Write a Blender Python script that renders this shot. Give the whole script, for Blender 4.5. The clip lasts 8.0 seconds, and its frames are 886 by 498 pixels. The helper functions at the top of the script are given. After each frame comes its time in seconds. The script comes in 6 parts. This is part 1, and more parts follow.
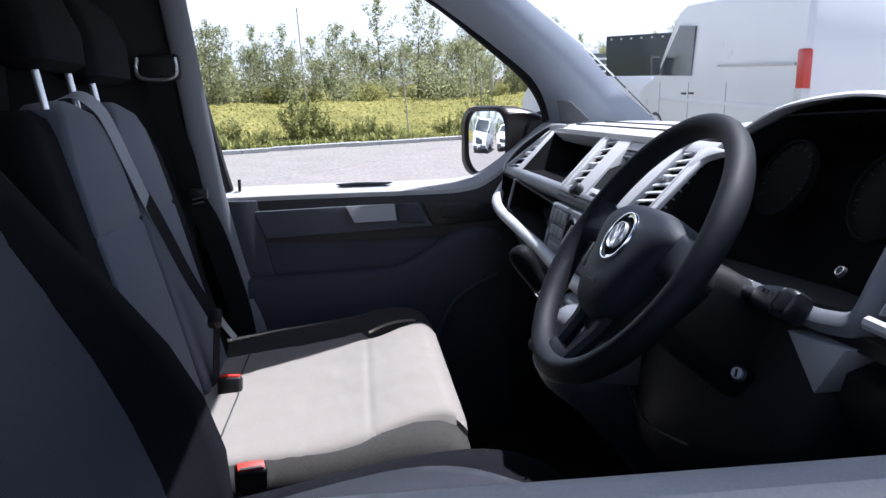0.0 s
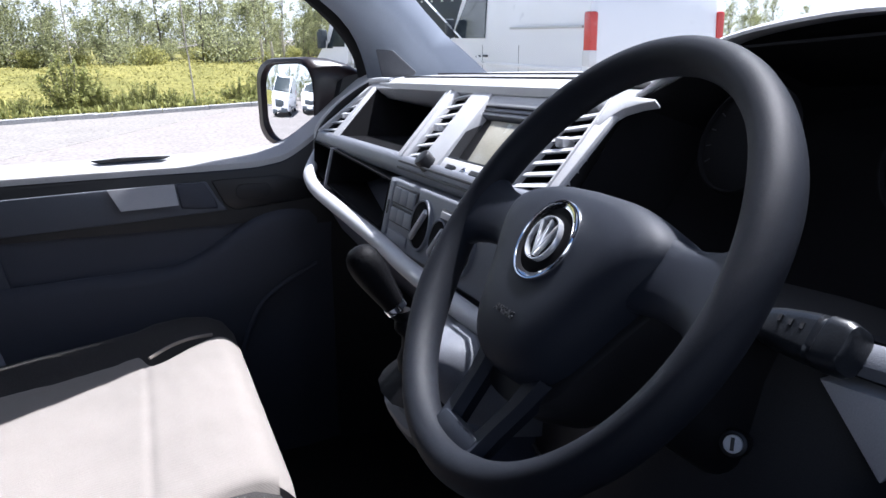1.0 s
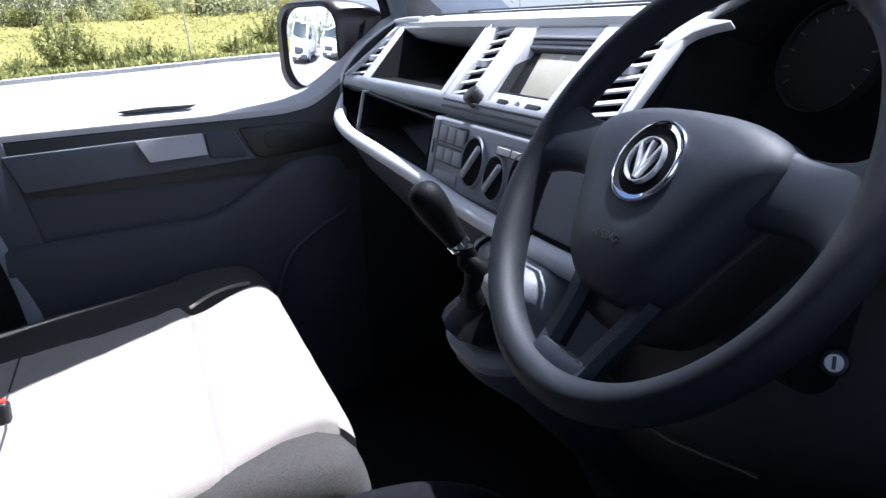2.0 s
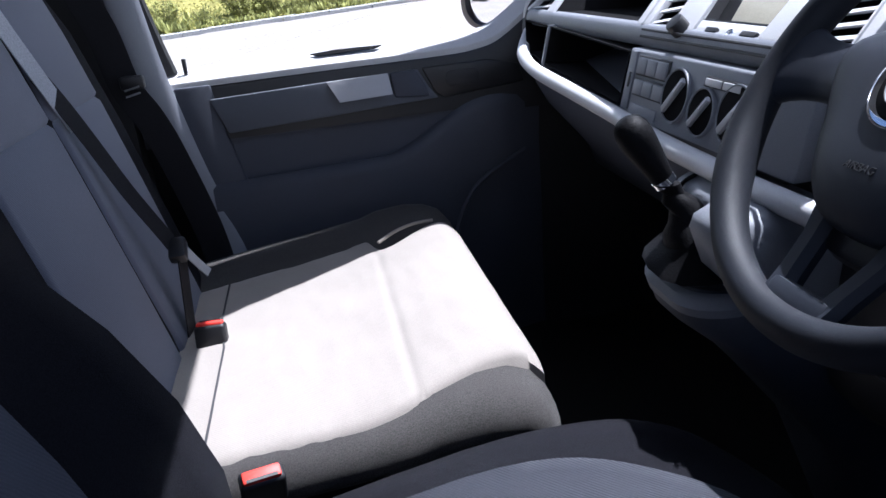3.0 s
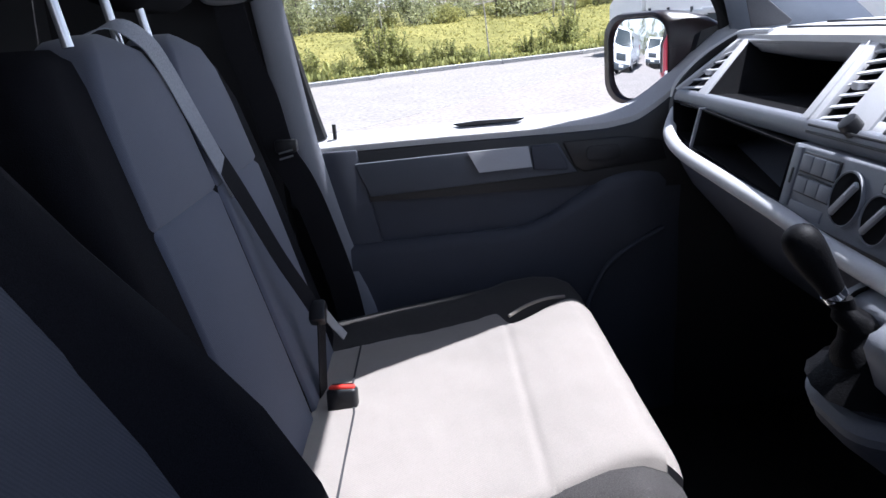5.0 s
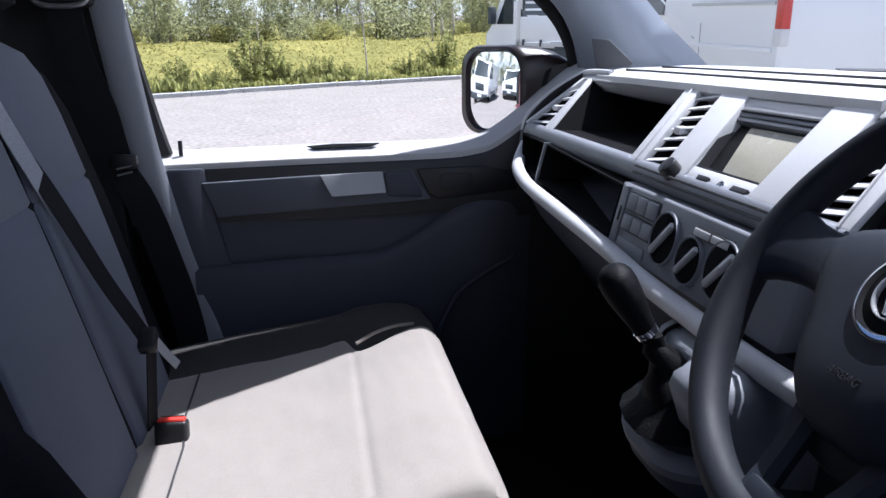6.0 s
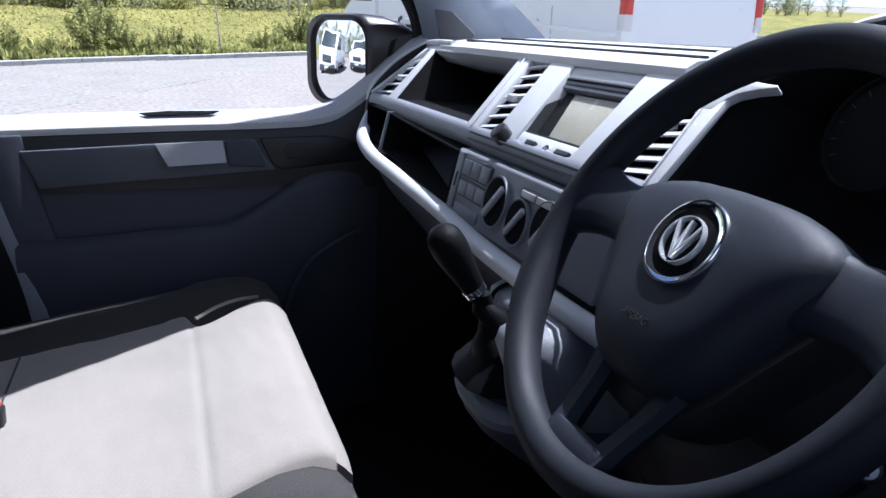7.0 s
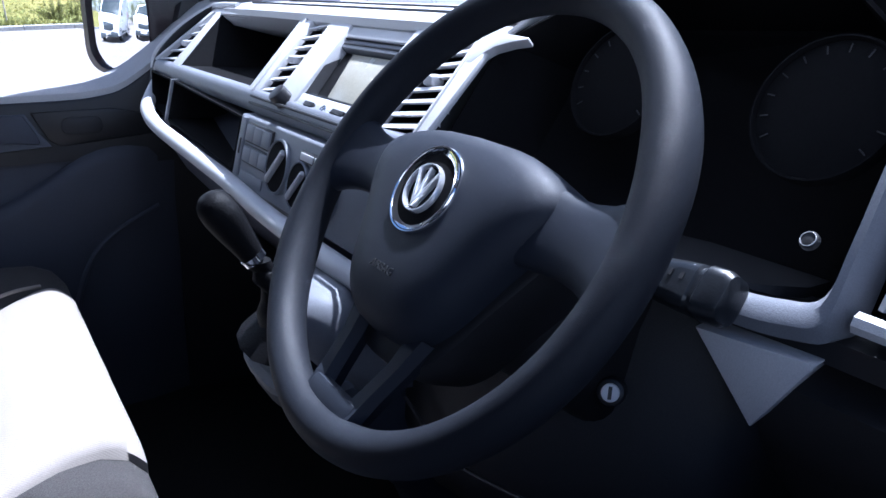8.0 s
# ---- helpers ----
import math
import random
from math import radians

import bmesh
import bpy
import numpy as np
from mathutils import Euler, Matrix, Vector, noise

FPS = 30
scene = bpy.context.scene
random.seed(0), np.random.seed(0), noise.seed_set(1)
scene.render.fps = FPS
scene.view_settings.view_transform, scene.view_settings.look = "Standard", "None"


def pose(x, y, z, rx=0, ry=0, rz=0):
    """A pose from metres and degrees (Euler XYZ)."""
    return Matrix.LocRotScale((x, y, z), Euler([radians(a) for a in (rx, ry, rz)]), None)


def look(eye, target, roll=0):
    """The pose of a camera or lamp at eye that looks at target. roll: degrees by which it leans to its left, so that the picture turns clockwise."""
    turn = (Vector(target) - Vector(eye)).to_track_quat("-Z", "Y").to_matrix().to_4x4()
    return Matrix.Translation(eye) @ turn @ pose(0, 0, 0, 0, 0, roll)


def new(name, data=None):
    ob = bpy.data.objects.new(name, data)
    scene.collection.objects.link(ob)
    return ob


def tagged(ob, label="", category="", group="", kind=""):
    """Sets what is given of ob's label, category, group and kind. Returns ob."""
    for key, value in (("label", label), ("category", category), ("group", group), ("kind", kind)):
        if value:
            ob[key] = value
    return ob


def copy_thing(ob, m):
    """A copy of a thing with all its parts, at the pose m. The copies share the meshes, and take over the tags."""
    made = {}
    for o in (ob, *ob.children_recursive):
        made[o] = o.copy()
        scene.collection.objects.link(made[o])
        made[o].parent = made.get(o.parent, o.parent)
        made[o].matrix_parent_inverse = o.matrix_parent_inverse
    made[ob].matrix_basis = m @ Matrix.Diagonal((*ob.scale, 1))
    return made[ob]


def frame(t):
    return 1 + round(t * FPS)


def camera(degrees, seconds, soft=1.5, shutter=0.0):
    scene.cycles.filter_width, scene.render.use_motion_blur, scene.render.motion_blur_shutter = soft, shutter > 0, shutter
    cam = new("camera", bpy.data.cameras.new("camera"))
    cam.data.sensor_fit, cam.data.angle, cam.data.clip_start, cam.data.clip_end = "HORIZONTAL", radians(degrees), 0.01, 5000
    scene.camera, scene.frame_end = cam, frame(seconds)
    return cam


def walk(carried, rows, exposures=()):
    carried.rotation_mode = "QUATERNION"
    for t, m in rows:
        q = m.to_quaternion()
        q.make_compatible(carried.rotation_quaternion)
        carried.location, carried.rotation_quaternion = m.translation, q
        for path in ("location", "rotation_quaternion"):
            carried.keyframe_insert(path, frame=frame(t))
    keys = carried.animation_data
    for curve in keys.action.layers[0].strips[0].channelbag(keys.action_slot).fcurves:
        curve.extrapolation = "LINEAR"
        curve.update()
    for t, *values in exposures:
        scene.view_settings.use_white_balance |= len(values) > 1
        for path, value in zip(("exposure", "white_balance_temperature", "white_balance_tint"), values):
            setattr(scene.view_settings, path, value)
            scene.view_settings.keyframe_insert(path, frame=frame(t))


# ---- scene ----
cam = camera(60.3, 8.0)
PATH = [
    (0, (0.405, -1.236, 1.459), (0.62, 0.719, 1.092), -1.0),
    (0.5, (0.427, -1.041, 1.446), (0.919, 0.856, 1.046), -0.4),
    (1, (0.445, -0.86, 1.428), (1.152, 0.953, 0.966), -1.2),
    (1.2, (0.434, -0.84, 1.425), (1.215, 0.937, 0.945), -0.9),
    (2.3, (0.372, -0.829, 1.407), (0.961, 0.973, 0.772), -5.1),
    (2.5, (0.365, -0.826, 1.405), (0.836, 1.003, 0.746), -5.7),
    (3, (0.339, -0.819, 1.408), (0.611, 1.035, 0.71), -5.9),
    (3.5, (0.317, -0.817, 1.415), (0.409, 1.054, 0.715), -6.7),
    (4, (0.303, -0.815, 1.426), (0.219, 1.064, 0.748), -7.4),
    (4.2, (0.289, -0.814, 1.441), (0.18, 1.067, 0.772), -7.1),
    (5.3, (0.328, -0.794, 1.459), (0.394, 1.135, 0.933), -3.2),
    (5.5, (0.345, -0.793, 1.472), (0.474, 1.13, 0.939), -2.6),
    (6, (0.361, -0.784, 1.458), (0.679, 1.123, 0.944), -0.7),
    (6.5, (0.376, -0.784, 1.449), (0.85, 1.088, 0.929), 0.6),
    (7, (0.394, -0.793, 1.44), (1.053, 1.009, 0.875), 1.3),
    (7.5, (0.419, -0.802, 1.426), (1.266, 0.907, 0.826), 1.3),
    (8, (0.45, -0.813, 1.428), (1.482, 0.782, 0.801), 1.2),
]
EXPOSURES = [(0.0, 1.07, 5050, 13), (1.0, 1.36, 5100, 13), (2.3, 1.85, 4950, 13), (2.8, 1.68, 4950, 13), (3.4, 1.43, 4980, 13), (4.2, 1.5, 4980, 13), (5.5, 1.25, 5050, 13), (6.5, 1.12, 5000, 13), (7.2, 1.25, 4800, 12), (8.0, 1.72, 4600, 14)]
walk(cam, [(t, look(eye, target, roll)) for t, eye, target, roll in PATH], EXPOSURES)

# ---- light ----
SUN_WAY = Vector((-0.45, -0.145, -1.0)).normalized()
world = bpy.data.worlds.new("sky")
world.use_nodes = True
scene.world = world
wn = world.node_tree
sky = wn.nodes.new("ShaderNodeTexSky")
sky.sky_type, sky.sun_disc = "NISHITA", False
sky.sun_elevation = math.asin(-SUN_WAY.z)
sky.sun_rotation = math.atan2(-SUN_WAY.x, -SUN_WAY.y)
sky.dust_density, sky.air_density = 1.5, 1.0
wn.links.new(sky.outputs[0], wn.nodes["Background"].inputs[0])
wn.nodes["Background"].inputs[1].default_value = 0.038
sun_data = bpy.data.lights.new("sun", "SUN")
sun_data.energy, sun_data.angle, sun_data.color = 5.0, radians(0.55), (1.0, 0.87, 0.71)
sun = new("sun", sun_data)
sun.matrix_world = Matrix.Translation((3, 3, 12)) @ SUN_WAY.to_track_quat("-Z", "Y").to_matrix().to_4x4()


# ---- building tools ----
def part(name, bm, material, parent=None, label="", smooth=True, auto=40):
    """Links a bmesh as one mesh object under a thing or a part."""
    me = bpy.data.meshes.new(name)
    bm.normal_update()
    if smooth:
        for f in bm.faces:
            f.smooth = True
        limit = radians(auto)
        for e in bm.edges:
            if len(e.link_faces) == 2 and e.calc_face_angle(0) > limit:
                e.smooth = False
    bm.to_mesh(me)
    bm.free()
    me.materials.append(material)
    ob = new(name, me)
    if parent is not None:
        ob.parent = parent
    if label:
        ob["label"] = label
    return ob


def thing(name, label, category, group="", kind="", at=None):
    ob = new(name)
    ob.empty_display_size = 0.05
    if at is not None:
        ob.matrix_world = at
    return tagged(ob, label, category, group, kind)


def box(x0, x1, y0, y1, z0, z1, bevel=0.0, seg=2, bm=None):
    bm = bm or bmesh.new()
    vs = [bm.verts.new((x, y, z)) for x in (x0, x1) for y in (y0, y1) for z in (z0, z1)]
    quads = ((0, 1, 3, 2), (4, 6, 7, 5), (0, 4, 5, 1), (2, 3, 7, 6), (0, 2, 6, 4), (1, 5, 7, 3))
    fs = [bm.faces.new([vs[i] for i in q]) for q in quads]
    if bevel:
        es = list({e for f in fs for e in f.edges})
        bmesh.ops.bevel(bm, geom=es, offset=bevel, segments=seg, profile=0.5, affect="EDGES")
    return bm


def prism(pts, axis, a, b, bevel=0.0, seg=2, bm=None):
    """A polygon drawn in the plane across an axis, drawn out from a to b along it."""
    bm = bm or bmesh.new()
    order = {"x": lambda p, q, w: (w, p, q), "y": lambda p, q, w: (p, w, q), "z": lambda p, q, w: (p, q, w)}[axis]
    lo = [bm.verts.new(order(p, q, a)) for p, q in pts]
    hi = [bm.verts.new(order(p, q, b)) for p, q in pts]
    n = len(pts)
    fs = [bm.faces.new(lo), bm.faces.new(hi[::-1])]
    for i in range(n):
        fs.append(bm.faces.new((lo[i], hi[i], hi[(i + 1) % n], lo[(i + 1) % n])))
    bmesh.ops.recalc_face_normals(bm, faces=fs)
    if bevel:
        es = list({e for f in fs for e in f.edges})
        bmesh.ops.bevel(bm, geom=es, offset=bevel, segments=seg, profile=0.5, affect="EDGES")
    return bm


def loft(rings, closed=True, caps=True, bm=None):
    """A skin over rings of points."""
    bm = bm or bmesh.new()
    made = [[bm.verts.new(p) for p in ring] for ring in rings]
    n = len(made[0])
    fs = []
    for r0, r1 in zip(made, made[1:]):
        for i in range(n if closed else n - 1):
            j = (i + 1) % n
            fs.append(bm.faces.new((r0[i], r0[j], r1[j], r1[i])))
    if caps and closed:
        fs.append(bm.faces.new(made[0][::-1]))
        fs.append(bm.faces.new(made[-1]))
    bmesh.ops.recalc_face_normals(bm, faces=fs)
    return bm


def smooth_path(pts, steps=6):
    """A Catmull-Rom line through the points."""
    ps = [Vector(p) for p in pts]
    ps = [2 * ps[0] - ps[1]] + ps + [2 * ps[-1] - ps[-2]]
    out = []
    for a, b, c, d in zip(ps, ps[1:], ps[2:], ps[3:]):
        for k in range(steps):
            t = k / steps
            out.append(0.5 * ((2 * b) + (c - a) * t + (2 * a - 5 * b + 4 * c - d) * t * t + (3 * b - a - 3 * c + d) * t ** 3))
    out.append(ps[-2])
    return out


def tube(pts, radius, seg=10, flat=1.0, up=(0, 0, 1), bm=None, taper=None, closed=False):
    """A rod along a line; flat presses it to a strap along up."""
    ps = [Vector(p) for p in pts]
    rings = []
    for i, p in enumerate(ps):
        a, b = (ps[i - 1], ps[(i + 1) % len(ps)]) if closed else (ps[max(i - 1, 0)], ps[min(i + 1, len(ps) - 1)])
        way = (b - a).normalized()
        u = Vector(up)
        side = way.cross(u)
        if side.length < 1e-4:
            side = way.cross(Vector((1, 0, 0.1)))
        side.normalize()
        u = side.cross(way).normalized()
        r = radius * (taper(i / max(1, len(ps) - 1)) if taper else 1.0)
        rings.append([p + side * (r * math.cos(k * math.tau / seg)) + u * (r * flat * math.sin(k * math.tau / seg)) for k in range(seg)])
    if closed:
        rings.append(rings[0])
        bm = loft(rings, caps=False, bm=bm)
        bmesh.ops.remove_doubles(bm, verts=bm.verts, dist=1e-6)
        return bm
    return loft(rings, bm=bm)


def rounded(u0, u1, v0, v1, r, n=5):
    """A rounded rectangle as a ring of (u, v)."""
    r = min(r, (u1 - u0) / 2 - 1e-4, (v1 - v0) / 2 - 1e-4)
    out = []
    for cu, cv, start in ((u1 - r, v1 - r, 0), (u0 + r, v1 - r, 90), (u0 + r, v0 + r, 180), (u1 - r, v0 + r, 270)):
        for k in range(n + 1):
            a = radians(start + 90 * k / n)
            out.append((cu + r * math.cos(a), cv + r * math.sin(a)))
    return out


def disc(radius, depth, bevel=0.0, seg=32, bm=None, m=None):
    """A round plate round the local z axis, from 0 to depth, its front edge rounded."""
    prof = [(0, radius), (depth - bevel, radius), (depth - bevel * 0.3, radius - bevel * 0.3), (depth, radius - bevel)] if bevel else [(0, radius), (depth, radius)]
    rings = [[Vector((r * math.cos(k * math.tau / seg), r * math.sin(k * math.tau / seg), z)) for k in range(seg)] for z, r in prof]
    if m is not None:
        rings = [[m @ p for p in ring] for ring in rings]
    return loft(rings, bm=bm)


def ring_solid(r0, r1, depth, seg=36, m=None, bm=None):
    """A round washer between two radii."""
    prof = [(0, r0), (0, r1), (depth * 0.7, r1), (depth, (r0 * 0.3 + r1 * 0.7)), (depth, (r0 * 0.7 + r1 * 0.3)), (depth * 0.7, r0)]
    rings = []
    for k in range(seg):
        c, s = math.cos(k * math.tau / seg), math.sin(k * math.tau / seg)
        ring = [Vector((r * c, r * s, z)) for z, r in prof]
        rings.append([m @ p for p in ring] if m is not None else ring)
    rings.append(rings[0])
    bm = loft(rings, caps=False, bm=bm)
    bmesh.ops.remove_doubles(bm, verts=bm.verts, dist=1e-7)
    return bm


# ---- materials ----
def material(name, color, rough=0.5, metal=0.0, grain=0.0, grain_size=400.0, stain=0.15, stain_size=6.0, bump=0.0, bump_size=300.0, coat=0.0, spec=0.5, sheen=0.0, tint=None, island=0.0, leafy=0.0):
    """A surface with variation at two scales: fine grain and broad stains, and a fine relief."""
    m = bpy.data.materials.new(name)
    m.use_nodes = True
    t = m.node_tree
    b = t.nodes["Principled BSDF"]
    co = t.nodes.new("ShaderNodeTexCoord")

    def noise_at(scale, detail=4.0, rough_=0.6):
        n = t.nodes.new("ShaderNodeTexNoise")
        n.inputs["Scale"].default_value, n.inputs["Detail"].default_value, n.inputs["Roughness"].default_value = scale, detail, rough_
        t.links.new(co.outputs["Object"], n.inputs["Vector"])
        return n

    n1, n2 = noise_at(stain_size), noise_at(grain_size, 2.0)
    mix1 = t.nodes.new("ShaderNodeMix")
    mix1.data_type = "RGBA"
    dark = [c * (1 - stain) for c in color]
    light = [min(1, c * (1 + stain)) for c in (tint or color)]
    mix1.inputs[6].default_value, mix1.inputs[7].default_value = (*dark, 1), (*light, 1)
    t.links.new(n1.outputs["Fac"], mix1.inputs[0])
    mix2 = t.nodes.new("ShaderNodeMix")
    mix2.data_type, mix2.blend_type = "RGBA", "MULTIPLY"
    ramp = t.nodes.new("ShaderNodeMapRange")
    ramp.inputs[1].default_value, ramp.inputs[2].default_value = 0.3, 0.7
    ramp.inputs[3].default_value, ramp.inputs[4].default_value = 1 - grain, 1 + grain * 0.3
    t.links.new(n2.outputs["Fac"], ramp.inputs[0])
    mix2.inputs[0].default_value = 1.0
    t.links.new(mix1.outputs[2], mix2.inputs[6])
    t.links.new(ramp.outputs[0], mix2.inputs[7])
    last = mix2.outputs[2]
    if island:
        geo = t.nodes.new("ShaderNodeNewGeometry")
        mr = t.nodes.new("ShaderNodeMapRange")
        mr.inputs[3].default_value, mr.inputs[4].default_value = 1 - island, 1 + island
        t.links.new(geo.outputs["Random Per Island"], mr.inputs[0])
        mix3 = t.nodes.new("ShaderNodeMix")
        mix3.data_type, mix3.blend_type = "RGBA", "MULTIPLY"
        mix3.inputs[0].default_value = 1.0
        t.links.new(last, mix3.inputs[6])
        t.links.new(mr.outputs[0], mix3.inputs[7])
        last = mix3.outputs[2]
    t.links.new(last, b.inputs["Base Color"])
    rr = t.nodes.new("ShaderNodeMapRange")
    rr.inputs[3].default_value, rr.inputs[4].default_value = max(0.02, rough - 0.08), min(1, rough + 0.08)
    t.links.new(n1.outputs["Fac"], rr.inputs[0])
    t.links.new(rr.outputs[0], b.inputs["Roughness"])
    b.inputs["Metallic"].default_value = metal
    b.inputs["Specular IOR Level"].default_value = spec
    b.inputs["Coat Weight"].default_value = coat
    b.inputs["Sheen Weight"].default_value = sheen
    if leafy:
        tl = t.nodes.new("ShaderNodeBsdfTranslucent")
        t.links.new(last, tl.inputs["Color"])
        ms = t.nodes.new("ShaderNodeMixShader")
        ms.inputs[0].default_value = leafy
        out = t.nodes["Material Output"]
        t.links.new(b.outputs[0], ms.inputs[1])
        t.links.new(tl.outputs[0], ms.inputs[2])
        t.links.new(ms.outputs[0], out.inputs["Surface"])
    if bump:
        n3 = noise_at(bump_size, 3.0)
        bp = t.nodes.new("ShaderNodeBump")
        bp.inputs["Strength"].default_value, bp.inputs["Distance"].default_value = bump, 0.001
        t.links.new(n3.outputs["Fac"], bp.inputs["Height"])
        t.links.new(bp.outputs[0], b.inputs["Normal"])
    return m


def woven(name, color, color2, scale=420.0, rough=0.95, relief=0.35):
    """Upholstery cloth: a fine diagonal rib over a mottled weave."""
    m = material(name, color, rough, grain=0.25, grain_size=900, stain=0.12, stain_size=9, spec=0.15, sheen=0.15)
    t = m.node_tree
    b = t.nodes["Principled BSDF"]
    co = t.nodes.new("ShaderNodeTexCoord")
    wave = t.nodes.new("ShaderNodeTexWave")
    wave.wave_type, wave.bands_direction = "BANDS", "DIAGONAL"
    wave.inputs["Scale"].default_value, wave.inputs["Distortion"].default_value = scale / 3.0, 0.6
    t.links.new(co.outputs["Object"], wave.inputs["Vector"])
    mix = t.nodes.new("ShaderNodeMix")
    mix.data_type = "RGBA"
    old = b.inputs["Base Color"].links[0].from_socket
    mix.inputs[7].default_value = (*color2, 1)
    fac = t.nodes.new("ShaderNodeMath")
    fac.operation = "MULTIPLY"
    fac.inputs[1].default_value = 0.55
    t.links.new(wave.outputs["Fac"], fac.inputs[0])
    t.links.new(fac.outputs[0], mix.inputs[0])
    t.links.new(old, mix.inputs[6])
    t.links.new(mix.outputs[2], b.inputs["Base Color"])
    bp = t.nodes.new("ShaderNodeBump")
    bp.inputs["Strength"].default_value, bp.inputs["Distance"].default_value = relief, 0.0006
    t.links.new(wave.outputs["Fac"], bp.inputs["Height"])
    t.links.new(bp.outputs[0], b.inputs["Normal"])
    return m


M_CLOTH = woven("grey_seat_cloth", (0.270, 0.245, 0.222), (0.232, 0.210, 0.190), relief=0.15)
# ribbed cloth of the driver's seat, back then cushion, darkened to carry shade
M_CLOTH_RIB_SHADE = woven("shaded_ribbed_cloth", (0.060, 0.064, 0.082), (0.040, 0.043, 0.056))
M_CLOTH_CENTRE_SHADE = woven("deep_shaded_ribbed_cloth", (0.030, 0.032, 0.042), (0.020, 0.022, 0.029))
M_CLOTH_DARK = material("dark_seat_cloth", (0.009, 0.009, 0.012), 0.95, grain=0.5, grain_size=700, stain=0.15, bump=0.5, bump_size=900, spec=0.08)
# shaded copy of the seat cloth: the backrest's shade is in its colour
M_CLOTH_BACK_SHADE = woven("shaded_back_cloth", (0.094, 0.102, 0.136), (0.078, 0.085, 0.115), relief=0.2)
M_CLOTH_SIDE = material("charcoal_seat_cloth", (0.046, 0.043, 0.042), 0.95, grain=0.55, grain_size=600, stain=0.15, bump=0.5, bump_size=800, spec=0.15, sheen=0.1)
M_SEAM = material("seam_thread", (0.03, 0.03, 0.035), 0.9, grain=0.3)
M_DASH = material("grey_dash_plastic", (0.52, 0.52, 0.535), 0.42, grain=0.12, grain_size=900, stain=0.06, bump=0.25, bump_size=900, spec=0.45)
# slate trim, and a darker dash copy whose colour carries the lower faces' shade
M_DASH_SLATE_SHADE = material("slate_and_shade_dash_plastic", (0.175, 0.183, 0.21), 0.5, grain=0.12, grain_size=900, stain=0.06, bump=0.25, bump_size=900, spec=0.4)
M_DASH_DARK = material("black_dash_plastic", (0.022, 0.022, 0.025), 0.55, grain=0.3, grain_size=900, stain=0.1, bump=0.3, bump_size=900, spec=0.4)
M_DOOR = material("charcoal_door_plastic", (0.054, 0.059, 0.078), 0.6, grain=0.2, grain_size=800, stain=0.12, bump=0.35, bump_size=700, spec=0.35)
M_DOOR_GREY = material("grey_door_plastic", (0.092, 0.099, 0.120), 0.55, grain=0.15, grain_size=800, stain=0.1, bump=0.3, bump_size=700, spec=0.35)
M_TRIM = material("light_grey_pillar_trim", (0.195, 0.218, 0.262), 0.65, grain=0.1, grain_size=700, stain=0.06, bump=0.25, bump_size=600, spec=0.3)
M_GRILLE = material("dark_grey_grille", (0.06, 0.062, 0.07), 0.7, grain=0.3, grain_size=900, bump=0.4, bump_size=1200)
M_BLACK = material("black_plastic", (0.012, 0.012, 0.014), 0.45, grain=0.2, grain_size=700, stain=0.15, bump=0.15, bump_size=700)
M_RUBBER = material("black_rubber", (0.015, 0.015, 0.016), 0.75, grain=0.3, stain=0.2, bump=0.3, bump_size=300, spec=0.3)
M_WHEEL = material("steering_wheel_leatherette", (0.0078, 0.0094, 0.0145), 0.62, grain=0.25, grain_size=900, stain=0.1, bump=0.15, bump_size=1400, spec=0.22)
M_HUB = material("airbag_cover_plastic", (0.0142, 0.0172, 0.0262), 0.6, grain=0.15, grain_size=1200, stain=0.06, bump=0.15, bump_size=1400, spec=0.27)
M_LEATHER = material("black_shift_leather", (0.004, 0.004, 0.005), 0.6, grain=0.2, grain_size=300, stain=0.2, bump=0.5, bump_size=350, spec=0.1)
M_CHROME = material("chrome", (0.85, 0.86, 0.88), 0.08, metal=1.0, stain=0.02)
M_BADGE = material("bright_badge_chrome", (0.8, 0.81, 0.84), 0.25, metal=0.7, stain=0.03)
M_SATIN = material("satin_silver", (0.55, 0.56, 0.58), 0.35, metal=0.9, stain=0.04, grain=0.05)
M_HANDLE = material("grey_handle_paint", (0.36, 0.36, 0.38), 0.45, metal=0.3, stain=0.05, grain=0.05)
M_RED = material("red_button_plastic", (0.62, 0.035, 0.02), 0.55, stain=0.08, grain=0.05)
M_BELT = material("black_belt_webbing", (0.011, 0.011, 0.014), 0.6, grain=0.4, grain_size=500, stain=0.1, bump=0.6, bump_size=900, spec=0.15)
M_FLOOR = material("dark_rubber_floor", (0.018, 0.018, 0.018), 0.8, grain=0.4, stain=0.3, bump=0.4, bump_size=200, spec=0.2)
M_HEADLINER = material("grey_headliner", (0.16, 0.16, 0.17), 0.95, grain=0.2, stain=0.08, bump=0.3, bump_size=600)
M_BULKHEAD = material("black_bulkhead_board", (0.02, 0.02, 0.022), 0.8, grain=0.3, stain=0.2, bump=0.2)
M_PAINT = material("white_van_paint", (0.86, 0.87, 0.89), 0.3, stain=0.03, grain=0.02, coat=0.5, stain_size=2)
M_PAINT_RED = material("dark_red_van_paint", (0.16, 0.012, 0.02), 0.3, stain=0.08, coat=0.7, stain_size=3)
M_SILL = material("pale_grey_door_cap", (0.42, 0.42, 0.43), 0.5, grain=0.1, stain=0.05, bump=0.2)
M_SCREEN = material("mottled_lcd_screen", (0.36, 0.34, 0.27), 0.25, stain=0.18, stain_size=14, grain=0.1, spec=0.5)
M_WHITE_MARK = material("white_print", (0.7, 0.7, 0.72), 0.6, stain=0.05)


